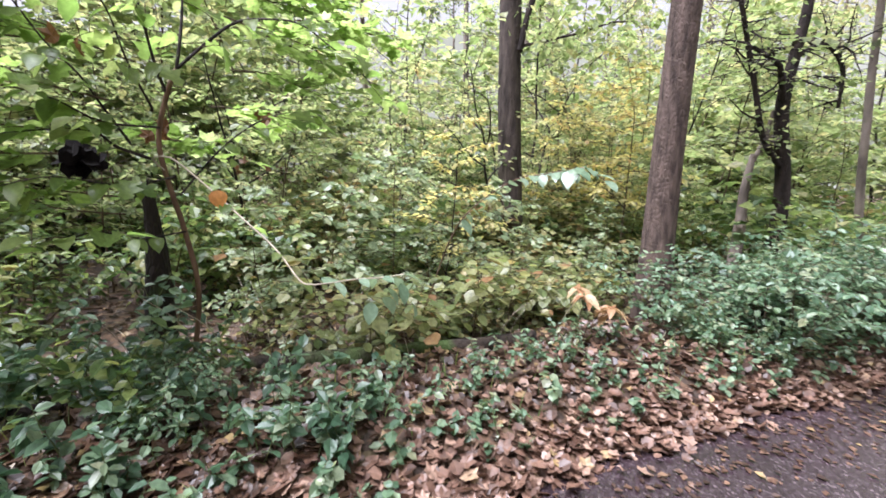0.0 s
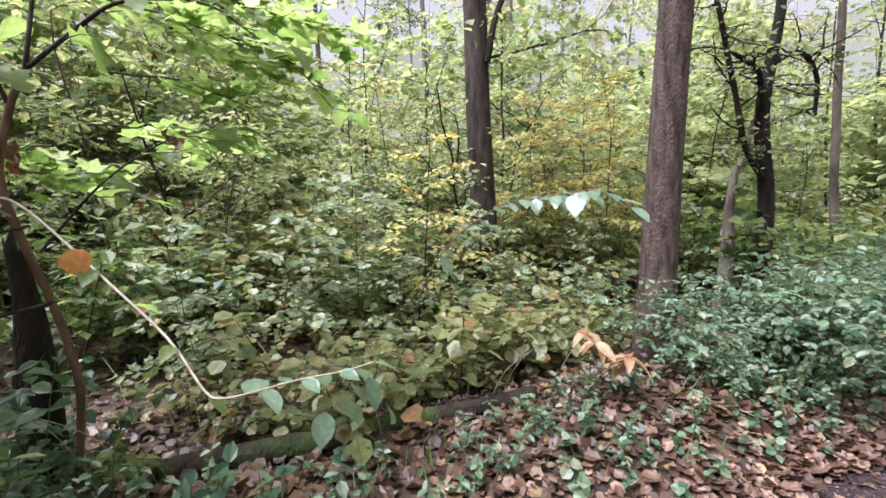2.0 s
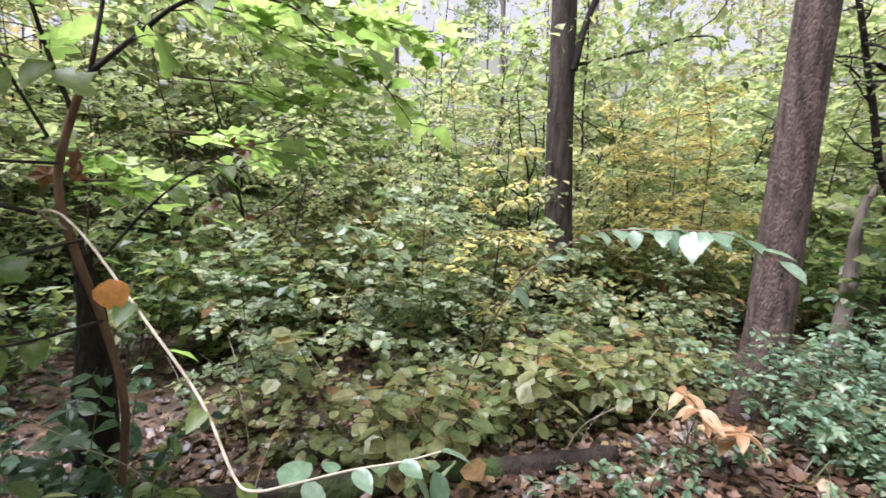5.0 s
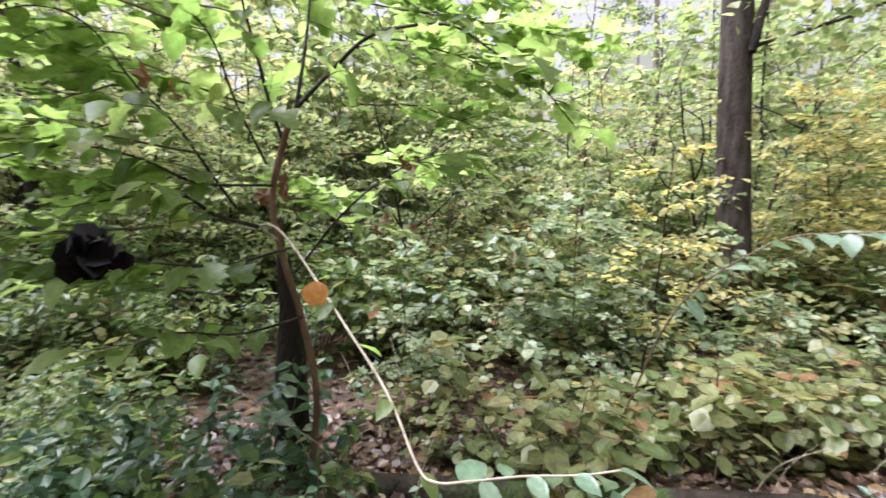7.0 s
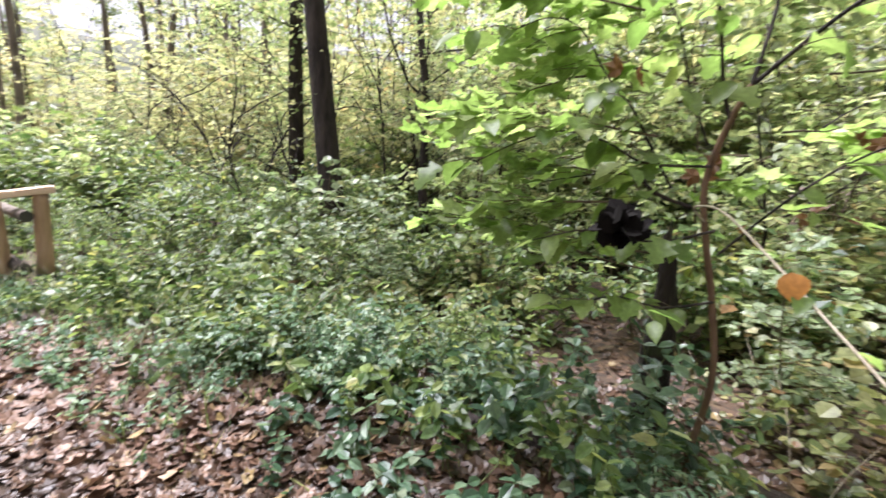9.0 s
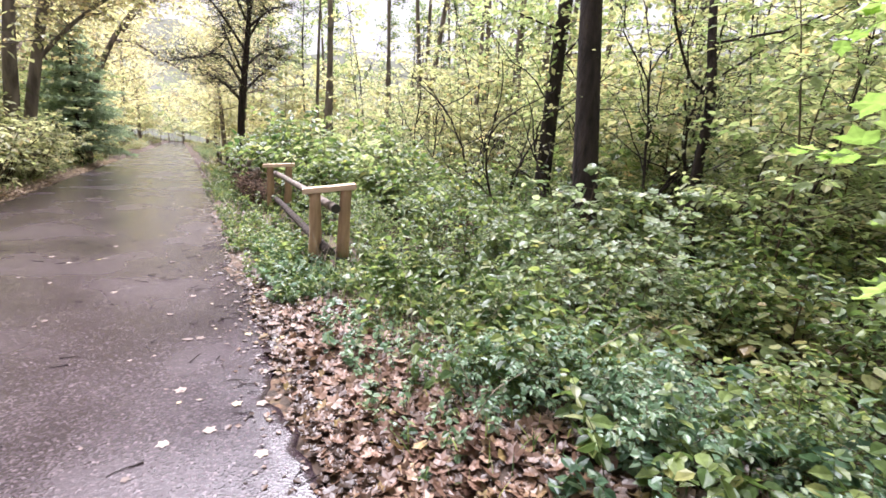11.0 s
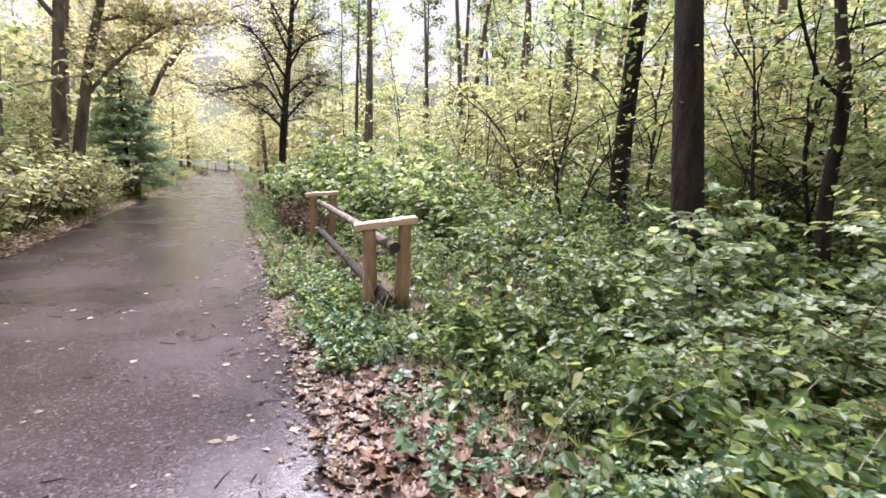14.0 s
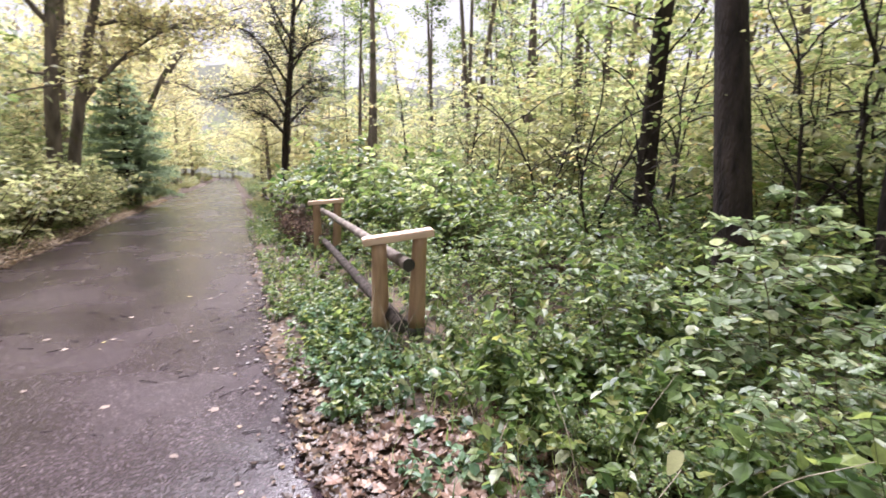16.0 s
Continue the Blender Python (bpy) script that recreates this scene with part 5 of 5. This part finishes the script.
# ---- fence of peeled posts and log rails ----
def log_run(name, a, b, r0, r1, mat, parent, label="", sides=14, bend=0.02, cap=None):
    a, b = np.array(a, float), np.array(b, float)
    t = np.linspace(0, 1, 9)[:, None]
    p = a + (b - a) * t
    p += np.random.default_rng(int(abs(a.sum()) * 1000) % 9999).normal(0, bend * 0.3, p.shape)
    p[:, 2] += bend * np.sin(t[:, 0] * 3.0)
    ob = part(name, tubes(name, [(p, r0, r1)], mat, sides), None, parent, label)
    bm = bmesh.new()
    bm.from_mesh(ob.data)
    bmesh.ops.holes_fill(bm, edges=[e for e in bm.edges if e.is_boundary], sides=0)
    if cap:
        ob.data.materials.append(cap)
        for f in bm.faces:
            if len(f.verts) > 4:
                f.material_index = 1
                f.smooth = False
    bm.to_mesh(ob.data)
    bm.free()
    return ob


def board(name, a, b, wide, thick, mat, parent, label=""):
    """A sawn board with softened, slightly uneven edges and its bark edge left round."""
    a, b = Vector(a), Vector(b)
    ln = (b - a).length
    bm = bmesh.new()
    bmesh.ops.create_cube(bm, size=1)
    bmesh.ops.scale(bm, vec=(wide, thick, ln), verts=bm.verts)
    bmesh.ops.subdivide_edges(bm, edges=[e for e in bm.edges if abs((e.verts[0].co - e.verts[1].co).z) > 0.5 * ln], cuts=5)
    r = random.Random(4)
    for v in bm.verts:
        v.co.x += r.uniform(-0.006, 0.006)
        v.co.y += r.uniform(-0.003, 0.003)
    bmesh.ops.bevel(bm, geom=list(bm.edges), offset=0.009, segments=2, affect="EDGES", clamp_overlap=True)
    turn = (b - a).to_track_quat("Z", "Y").to_matrix().to_4x4()
    ob = part(name, bm, mat, parent, label)
    ob.matrix_basis = Matrix.Translation((a + b) / 2) @ turn
    return ob


def build_fence():
    ob = empty("log_fence", (0, 0, 0))
    for s, d0, d1, z0, z1 in ((9.84, 0.34, 0.98, 1.01, 1.10), (14.65, 0.57, 1.22, 1.02, 1.08)):
        bot = float(height(s, d1)) - 0.25
        board("cap_board", W(s + 0.07, d0, z0), W(s - 0.07, d1, z1), 0.175, 0.07, WOOD_CAP, ob, "pale sawn cap board")
        for d, z, lean in ((d0 + 0.15, z0 - 0.02, 0.02), (d1 - 0.12, z1 - 0.03, -0.02)):
            sx = s + 0.07 - 0.14 * (d - d0) / (d1 - d0)
            log_run("post", W(sx + 0.02, d + lean, 0.16), W(sx, d, z), 0.084, 0.068, WOOD_POST, ob, "peeled tan wooden post", 16, 0.006)
            log_run("post_foot", W(sx + 0.02, d + lean, bot), W(sx + 0.02, d + lean, 0.17), 0.087, 0.085, WOOD_BLACK, ob, "black foot of the post", 16, 0.002)
    log_run("rail", W(9.55, 0.66, 0.84), W(15.0, 0.88, 0.86), 0.058, 0.05, BARK_GREY, ob, "brown round log rail", 14, 0.015, WOOD_BLACK)
    log_run("rail", W(9.5, 0.58, 0.30), W(15.0, 0.8, 0.36), 0.065, 0.055, BARK_MID, ob, "dark damp lower log rail", 14, 0.02, WOOD_BLACK)
    return tagged(ob, "new wooden fence of peeled posts, pale cap boards and log rails", "fence")


build_fence()


def build_old_fence():
    ob = empty("old_fence")
    for k, s in enumerate((16.6, 18.6, 20.8, 23.2, 25.8, 28.4, 31.0)):
        d = 0.7 + 0.05 * math.sin(k * 2.1)
        z = float(height(s, d))
        log_run("post", W(s, d, z - 0.2), W(s + 0.03, d + 0.03, z + 0.85 + 0.06 * math.sin(k)), 0.075, 0.06, WOOD_OLD, ob, "weathered dark wooden post", 10, 0.01)
        if k:
            log_run("rail", W(last, d, 0.72), W(s, d, 0.70), 0.05, 0.045, WOOD_OLD, ob, "weathered dark rail", 9, 0.02)
            log_run("rail", W(last, d, 0.36), W(s, d, 0.34), 0.05, 0.045, WOOD_OLD, ob, "weathered dark rail", 9, 0.02)
        last = s
    return tagged(ob, "old weathered dark wooden fence along the road's edge", "fence")


build_old_fence()


# ---- the sapling by the road, with single leaves ----
LEAF_KINDS = [fine_leaf("leaf", LEAF_NEAR, 0.30, 0.18, 0.09, seed=k) for k in range(3)] + [fine_leaf("leaf", LEAF_NEAR, 0.36, 0.25, 0.06, True, seed=7)]
COOL_KINDS = [fine_leaf("leaf", LEAF_NEAR_BLUE, 0.33, 0.2, 0.08, seed=20 + k) for k in range(2)]


def hang(parent, kinds, p, yaw, pitch, roll, size):
    ob = new("leaf", kinds[int(rng.integers(len(kinds)))])
    ob.parent = parent
    ob.matrix_basis = Matrix.Translation(p) @ Matrix.Rotation(yaw, 4, "Z") @ Matrix.Rotation(pitch, 4, "X") @ Matrix.Rotation(roll, 4, "Y") @ Matrix.Diagonal((size, size, size, 1))
    return ob


def dress(parent, run, kinds, every, size, start=0.15, spread=0.9, both=False):
    seg = np.linalg.norm(np.diff(run, axis=0), axis=1)
    total, cum = seg.sum(), np.concatenate([[0], np.cumsum(seg)])
    n = max(1, int(total * (1 - start) / every))
    for k in range(n + 1):
        at = total * (start + (1 - start) * k / max(n, 1))
        j = int(np.clip(np.searchsorted(cum, at) - 1, 0, len(seg) - 1))
        p = run[j] + (run[j + 1] - run[j]) * min(1, (at - cum[j]) / (seg[j] + 1e-9))
        v = run[j + 1] - run[j]
        for side in ((-1, 1) if both else ((-1) ** k,)):
            if k == n:
                side *= 0.2
            hang(parent, kinds, p, math.atan2(-v[0], v[1]) + side * (spread + rng.normal(0, 0.25)), rng.normal(-0.3, 0.3), rng.normal(0, 0.3), size * rng.uniform(0.65, 1.2))


def build_near_sapling():
    ob = empty("sapling")
    stem = line((3.5, 1.5, -0.1), (3.54, 1.4, 0.2), (3.49, 1.3, 0.73), (3.54, 1.25, 1.1), (3.59, 1.2, 1.33), (3.63, 1.18, 1.58), (3.58, 1.17, 1.82), (3.53, 1.17, 1.95))
    part("trunk", tubes("trunk", [(stem, 0.016, 0.012)], BARK_STEM, 10), None, ob)
    main = [
        ((3.53, 1.17, 1.95), (3.38, 1.15, 2.1), (3.25, 1.1, 2.2), (3.1, 1.05, 2.23), (2.94, 1.0, 2.22), (2.81, 0.95, 2.13), (2.65, 0.9, 2.01), (2.53, 0.85, 1.86)),
        ((3.53, 1.17, 1.95), (3.5, 1.2, 2.18), (3.49, 1.25, 2.39), (3.48, 1.3, 2.73), (3.4, 1.35, 3.1)),
        ((3.58, 1.17, 1.82), (3.62, 1.15, 1.95), (3.65, 1.1, 2.12), (3.68, 1.05, 2.29), (3.71, 1.0, 2.49), (3.75, 0.95, 2.8)),
        ((3.66, 1.1, 1.49), (3.78, 1.0, 1.54), (3.85, 0.95, 1.6), (3.97, 0.9, 1.6), (4.15, 0.8, 1.56)),
        ((3.62, 1.15, 1.65), (3.83, 1.0, 1.65), (3.96, 0.9, 1.72), (4.1, 0.8, 1.75), (4.23, 0.7, 1.7), (4.35, 0.6, 1.62)),
        ((3.74, 1.1, 1.56), (3.83, 1.05, 1.72), (3.9, 1.0, 1.85), (4.0, 0.95, 1.97), (4.1, 0.9, 2.13), (4.22, 0.85, 2.17), (4.4, 0.8, 2.1)),
        ((3.64, 1.15, 1.73), (3.73, 1.1, 1.95), (3.78, 1.05, 2.14), (3.83, 1.0, 2.23), (3.95, 0.95, 2.4)),
        ((3.55, 1.22, 1.3), (3.35, 1.2, 1.55), (3.15, 1.25, 1.72), (2.95, 1.3, 1.8), (2.8, 1.3, 1.78)),
        ((3.57, 1.2, 1.4), (3.75, 0.95, 1.36), (3.95, 0.75, 1.40), (4.1, 0.6, 1.36)),
        ((3.53, 1.25, 1.1), (3.7, 1.0, 1.1), (3.85, 0.8, 1.16), (4.0, 0.7, 1.1)),
    ]
    for k, pts in enumerate(main):
        run = line(*pts)
        part("branch", tubes("branch", [(run, 0.009 if k < 4 else 0.006, 0.002)], BARK_DARK, 6), None, ob)
        dress(ob, run, LEAF_KINDS, 0.075, 0.12, 0.3)
        for q in range(4, len(run) - 1, 4):
            v = run[q + 1] - run[q]
            b = math.atan2(v[1], v[0]) + rng.choice([-1, 1]) * rng.uniform(0.5, 1.1)
            tw = grow(rng, run[q], (math.cos(b), math.sin(b), 0.15), rng.uniform(0.14, 0.3), 5, -0.06, 0.12)
            part("twig", tubes("twig", [(tw, 0.0028, 0.0012)], BARK_TWIG, 5), None, ob)
            dress(ob, tw, LEAF_KINDS, 0.06, 0.11, 0.2)
    fol, runs = Foliage(), []
    sprays = [((3.75, 1.05, 1.3), (1.0, -0.5, 0.1), 0.75), ((3.8, 1.0, 1.75), (1.0, -0.3, 0.2), 0.8), ((3.7, 1.1, 1.95), (1.0, 0.1, 0.3), 0.9), ((3.9, 1.0, 2.2), (1.0, -0.2, 0.25), 0.8),
              ((3.75, 1.2, 2.3), (0.6, 0.5, 0.3), 0.9), ((3.5, 1.3, 2.4), (-0.6, 0.4, 0.3), 0.9), ((3.9, 0.9, 1.5), (1.0, -0.6, 0.0), 0.6), ((3.8, 1.2, 1.2), (1.0, 0.1, 0.05), 0.8),
              ((4.0, 0.9, 2.5), (1.0, 0.0, 0.1), 0.8), ((3.3, 1.2, 2.25), (-0.6, 0.6, 0.1), 0.9),
              ((3.6, 1.3, 1.6), (-0.3, 1.0, 0.1), 0.7), ((4.0, 1.2, 1.6), (1.0, 0.4, 0.1), 0.8), ((4.1, 1.1, 2.0), (1.0, 0.3, 0.1), 0.8), ((3.2, 1.1, 2.2), (-1.0, -0.3, -0.1), 0.5), ((3.3, 1.3, 2.0), (-1.0, 0.5, 0.1), 0.8), ((3.1, 1.3, 2.3), (-1.0, 0.3, 0.1), 0.8), ((3.4, 1.4, 1.8), (-0.8, 1.0, 0.2), 0.9), ((3.4, 1.5, 2.5), (-1.0, 0.2, 0.1), 1.0), ((3.5, 1.3, 1.7), (0.3, 1.0, 0.1), 0.8),
              ((3.9, 1.1, 2.3), (0.9, 0.3, 0.5), 0.9), ((4.0, 1.2, 2.6), (0.8, 0.5, 0.2), 0.9), ((4.2, 1.3, 1.9), (1.0, 0.5, 0.2), 0.8), ((3.8, 1.3, 2.7), (0.5, 0.8, 0.2), 0.9), ((4.3, 1.5, 2.3), (1.0, 0.4, 0.1), 0.9), ((4.1, 1.5, 1.7), (0.9, 0.7, 0.0), 0.8),
              ((3.3, 1.4, 2.6), (-0.9, 0.5, 0.2), 0.9)]
    for at, way, ln in sprays:
        v = way[0] * ALONG + way[1] * ACROSS
        run = grow(rng, W(*at), (v[0], v[1], way[2]), ln, 8, -0.03, 0.08)
        runs.append((run, 0.005, 0.0015))
        fol.twig(rng, run, 0.06, 0.11, 0.3, -0.25)
        for q in range(2, 9):
            for side in (-1, 1):
                if rng.random() < 0.2:
                    continue
                w = run[q] - run[q - 1]
                b = math.atan2(w[1], w[0]) + side * rng.uniform(0.5, 1.0)
                tw = grow(rng, run[q], (math.cos(b), math.sin(b), 0.05), ln * rng.uniform(0.2, 0.4), 4, -0.05, 0.12)
                runs.append((tw, 0.0025, 0.001, 3))
                fol.twig(rng, tw, 0.055, 0.115, 0.3, -0.2)
    tagged(part("branchwork", tubes("branchwork", runs, BARK_TWIG, 5), None, ob), kind="stuff")
    tagged(part("foliage", fol.mesh("foliage", MAPLE, LEAF_SPRAY), None, ob), kind="stuff")
    return tagged(ob, "young tree with fresh light green leaves by the road", "young tree")


build_near_sapling()


def build_arching_stem():
    """The pale bent shoot, with cool green leaves at its tip."""
    ob = empty("arching_stem")
    run = line((3.6, 1.2, 1.42), (3.65, 1.1, 1.49), (3.57, 1.0, 1.5), (3.47, 0.9, 1.43), (3.28, 0.65, 1.26), (3.13, 0.45, 1.12), (3.05, 0.3, 1.01), (3.01, 0.25, 1.0), (2.94, 0.25, 1.0), (2.82, 0.25, 1.01), (2.69, 0.25, 1.01), (2.6, 0.25, 1.02))
    part("stem", tubes("stem", [(run, 0.0048, 0.0025)], BARK_PALE, 8), None, ob)
    dress(ob, run[-22:], COOL_KINDS, 0.05, 0.095, 0.15, 1.0)
    dress(ob, run[12:32], LEAF_KINDS[:2], 0.16, 0.085, 0.2, 1.0)
    for s, d, z in ((2.62, 0.24, 0.98), (2.7, 0.22, 0.93), (2.66, 0.3, 0.95), (2.55, 0.27, 0.97), (2.75, 0.25, 0.9), (2.58, 0.2, 0.9)):
        hang(ob, COOL_KINDS, W(s, d, z), rng.uniform(0, 6.28), -0.9, rng.normal(0, 0.4), 0.1)
    return tagged(ob, "pale bare arching shoot with cool green leaves at its tip", "plant stem")


build_arching_stem()


def build_bramble():
    ob = empty("bramble_shoot")
    run = line((1.85, 1.9, 0.1), (1.75, 1.8, 0.55), (1.66, 1.7, 0.94), (1.53, 1.6, 1.2), (1.21, 1.5, 1.44), (1.14, 1.2, 1.5), (1.24, 0.8, 1.53), (1.41, 0.46, 1.54), (1.4, 0.3, 1.47))
    part("stem", tubes("stem", [(run, 0.006, 0.0025)], BARK_STEM, 7), None, ob)
    dress(ob, run[12:], COOL_KINDS, 0.06, 0.14, 0.0, 0.6)
    return tagged(ob, "long arching shoot with large pale green leaves", "plant stem")


build_bramble()


def build_snag():
    """The dark broken trunk beside the sapling."""
    run = line((3.78, 1.97, -0.3), (3.78, 1.95, 0.1), (3.77, 1.92, 0.6), (3.77, 1.9, 0.95), (3.8, 1.88, 1.28))
    prof = np.interp(np.linspace(0, 1, len(run)), [0, 0.25, 0.5, 1], [0.14, 0.105, 0.09, 0.03])
    me = tubes("trunk", [(run, 0, prof)], BARK_BLACK, 12)
    ob = empty("dead_tree")
    part("trunk", me, None, ob)
    bm = bmesh.new()
    bm.from_mesh(me)
    r = random.Random(3)
    for v in bm.verts:
        if v.co.z > 1.15:
            v.co.z += r.uniform(-0.14, 0.12)
        else:
            v.co.x += r.uniform(-0.008, 0.008)
            v.co.y += r.uniform(-0.008, 0.008)
    bmesh.ops.holes_fill(bm, edges=[e for e in bm.edges if e.is_boundary], sides=0)
    bm.to_mesh(me)
    bm.free()
    return tagged(ob, "dark wet broken dead trunk among nettles", "dead trunk")


build_snag()


def crumpled(name, at, count, size, mat, label, category, spread_out=0.5, tilt=1.0, shape=None):
    """A cluster of withered leaves, each a part of its own."""
    ob = empty(name, at)
    mesh = leaves("leaf", [(0, 0, 0)], 0, 0, 0, 1.0, shape or lobed_outline(5, 0.3), mat)
    for k in range(count):
        p = rng.normal(0, spread_out * size, 3) * np.array([1, 1, 0.7])
        hang(ob, [mesh], Vector(p), rng.uniform(0, 6.28), rng.normal(0, tilt), rng.normal(0, tilt), size * rng.uniform(0.7, 1.2))
    return tagged(ob, label, category)


crumpled("withered_leaf_cluster", W(3.77, 0.36, 1.47), 46, 0.055, LEAF_BLACK, "black withered leaves clumped on a twig of the sapling", "dead leaves", 0.42, 1.3, ROUND)
amber = new("dead_leaf", fine_leaf("dead_leaf", LEAF_AMBER, 0.46, 0.25, 0.16, seed=31))
amber.matrix_basis = Matrix.Translation(W(3.36, 0.68, 1.36)) @ Matrix.Rotation(TURN + 0.6, 4, "Z") @ Matrix.Rotation(-1.2, 4, "X") @ Matrix.Rotation(0.5, 4, "Y") @ Matrix.Diagonal((0.085, 0.085, 0.085, 1))
tagged(amber, "orange dead leaf caught on the arching shoot", "dead leaf")
DROOP = fine_leaf("leaf", LEAF_ORANGE, 0.27, 0.5, 0.12, seed=9)
for s, d, z in ((0.89, 0.98, 0.64), (0.81, 0.72, 0.55), (0.95, 0.85, 0.62), (0.74, 0.8, 0.50)):
    whorl = empty("dead_leaf_cluster", W(s, d, z))
    a0 = rng.uniform(0, 6.28)
    for k in range(6):
        g = rng.uniform(0.1, 0.15)
        o = new("leaf", DROOP)
        o.parent = whorl
        o.matrix_basis = Matrix.Rotation(a0 + k * 1.05 + rng.normal(0, 0.2), 4, "Z") @ Matrix.Rotation(rng.normal(-0.15, 0.25), 4, "X") @ Matrix.Rotation(rng.normal(0, 0.3), 4, "Y") @ Matrix.Diagonal((g, g, g, 1))
    tagged(whorl, "drooping whorl of pale orange dead leaves on a low shoot", "dead leaves", "dead leaf whorls")
stalk = empty("low_shoot")
for a, b in (((0.86, 0.92, 0.05), (0.89, 0.98, 0.62)), ((0.86, 0.9, 0.05), (0.81, 0.72, 0.53)), ((0.88, 0.9, 0.05), (0.95, 0.85, 0.6)), ((0.84, 0.9, 0.05), (0.74, 0.8, 0.48))):
    part("stem", tubes("stem", [(line(a, ((a[0] + b[0]) / 2, a[1] + 0.02, (a[2] + b[2]) / 2 + 0.05), b), 0.004, 0.002)], BARK_TWIG, 6), None, stalk)
tagged(stalk, "thin brown shoot carrying dead maple leaves", "plant stem")
for s, d, z, n in ((3.24, 1.68, 1.5, 2), (3.1, 1.6, 1.78, 3), (3.66, 1.27, 1.6, 3), (3.05, 1.75, 1.42, 2), (3.9, 0.95, 1.92, 2)):
    crumpled("dead_leaf", W(s, d, z), n, 0.085, LEAF_BROWN, "brown crumpled dead leaves hanging among green leaves", "dead leaf", 0.45, 0.9)
for s, d, z in ((6.86, 0.68, 0.70), (6.1, 1.0, 0.5), (7.3, 1.3, 0.6), (5.2, 0.9, 0.35), (4.9, 0.8, 0.4)):
    me = fine_leaf("yellow_leaf", LEAF_YELLOW, 0.4, 0.2, 0.06, seed=int(s * 10))
    ob = new("yellow_leaf", me)
    ob.matrix_basis = Matrix.Translation(W(s, d, z)) @ Matrix.Rotation(rng.uniform(0, 6.28), 4, "Z") @ Matrix.Rotation(-0.9, 4, "X") @ Matrix.Diagonal((0.1, 0.1, 0.1, 1))
    tagged(ob, "single yellow leaf resting on green weeds", "leaf", "yellow leaves in the weeds")


# ---- fallen logs and bare stems ----
def fallen_log(pts, r0, r1, label, mat=None):
    ob = empty("fallen_log")
    run = line(*[(s, d, float(height(s, d)) + z) for s, d, z in pts])
    me = tubes("trunk", [(run, r0, r1)], mat or BARK_MOSS, 12)
    bm = bmesh.new()
    bm.from_mesh(me)
    r = random.Random(int(r0 * 1000))
    for v in bm.verts:
        v.co += Vector((r.uniform(-1, 1), r.uniform(-1, 1), r.uniform(-1, 1))) * r0 * 0.12
    bmesh.ops.holes_fill(bm, edges=[e for e in bm.edges if e.is_boundary], sides=0)
    bm.to_mesh(me)
    bm.free()
    part("trunk", me, None, ob)
    return tagged(ob, label, "log")


fallen_log(((3.6, 1.55, 0.04), (3.12, 1.5, 0.05), (2.25, 1.4, 0.05), (1.43, 1.3, 0.05), (1.1, 1.2, 0.04)), 0.075, 0.055, "dark mossy fallen log lying in leaf litter")
fallen_log(((5.3, 1.05, 0.04), (5.06, 1.1, 0.04), (4.6, 1.15, 0.04), (4.25, 1.2, 0.04), (3.95, 1.25, 0.04)), 0.05, 0.04, "dark wet fallen branch below the nettles", BARK_DARK)


def dry_stem(pts, r=0.004):
    ob = new("dry_stem", tubes("dry_stem", [(line(*pts), r, r * 0.4)], BARK_PALE, 5))
    return tagged(ob, "thin pale dry stem among the shrubs", "dry stem", "dry stems under the shrubs")


for k in range(90):
    s, d = (rng.uniform(0.6, 4.0), rng.uniform(1.2, 3.2)) if k < 34 else (rng.uniform(5.8, 10), rng.uniform(0.3, 1.8))
    a, ln = rng.uniform(0, 6.28), rng.uniform(0.4, 0.9)
    z = float(height(s, d)) - 0.02
    dry_stem(((s, d, z), (s + 0.2 * ln * math.cos(a), d + 0.2 * ln * math.sin(a), z + 0.5 * ln), (s + 0.5 * ln * math.cos(a), d + 0.5 * ln * math.sin(a), z + 0.8 * ln)), rng.uniform(0.002, 0.005))

own_tree(make_sapling(201, 2.3, 0.08, 0.055, OVATE, LEAF_GOLD, "small sapling with yellow and orange autumn leaves", 14, 0.25, 0.014, BARK_DARK), 1.05, 3.1)
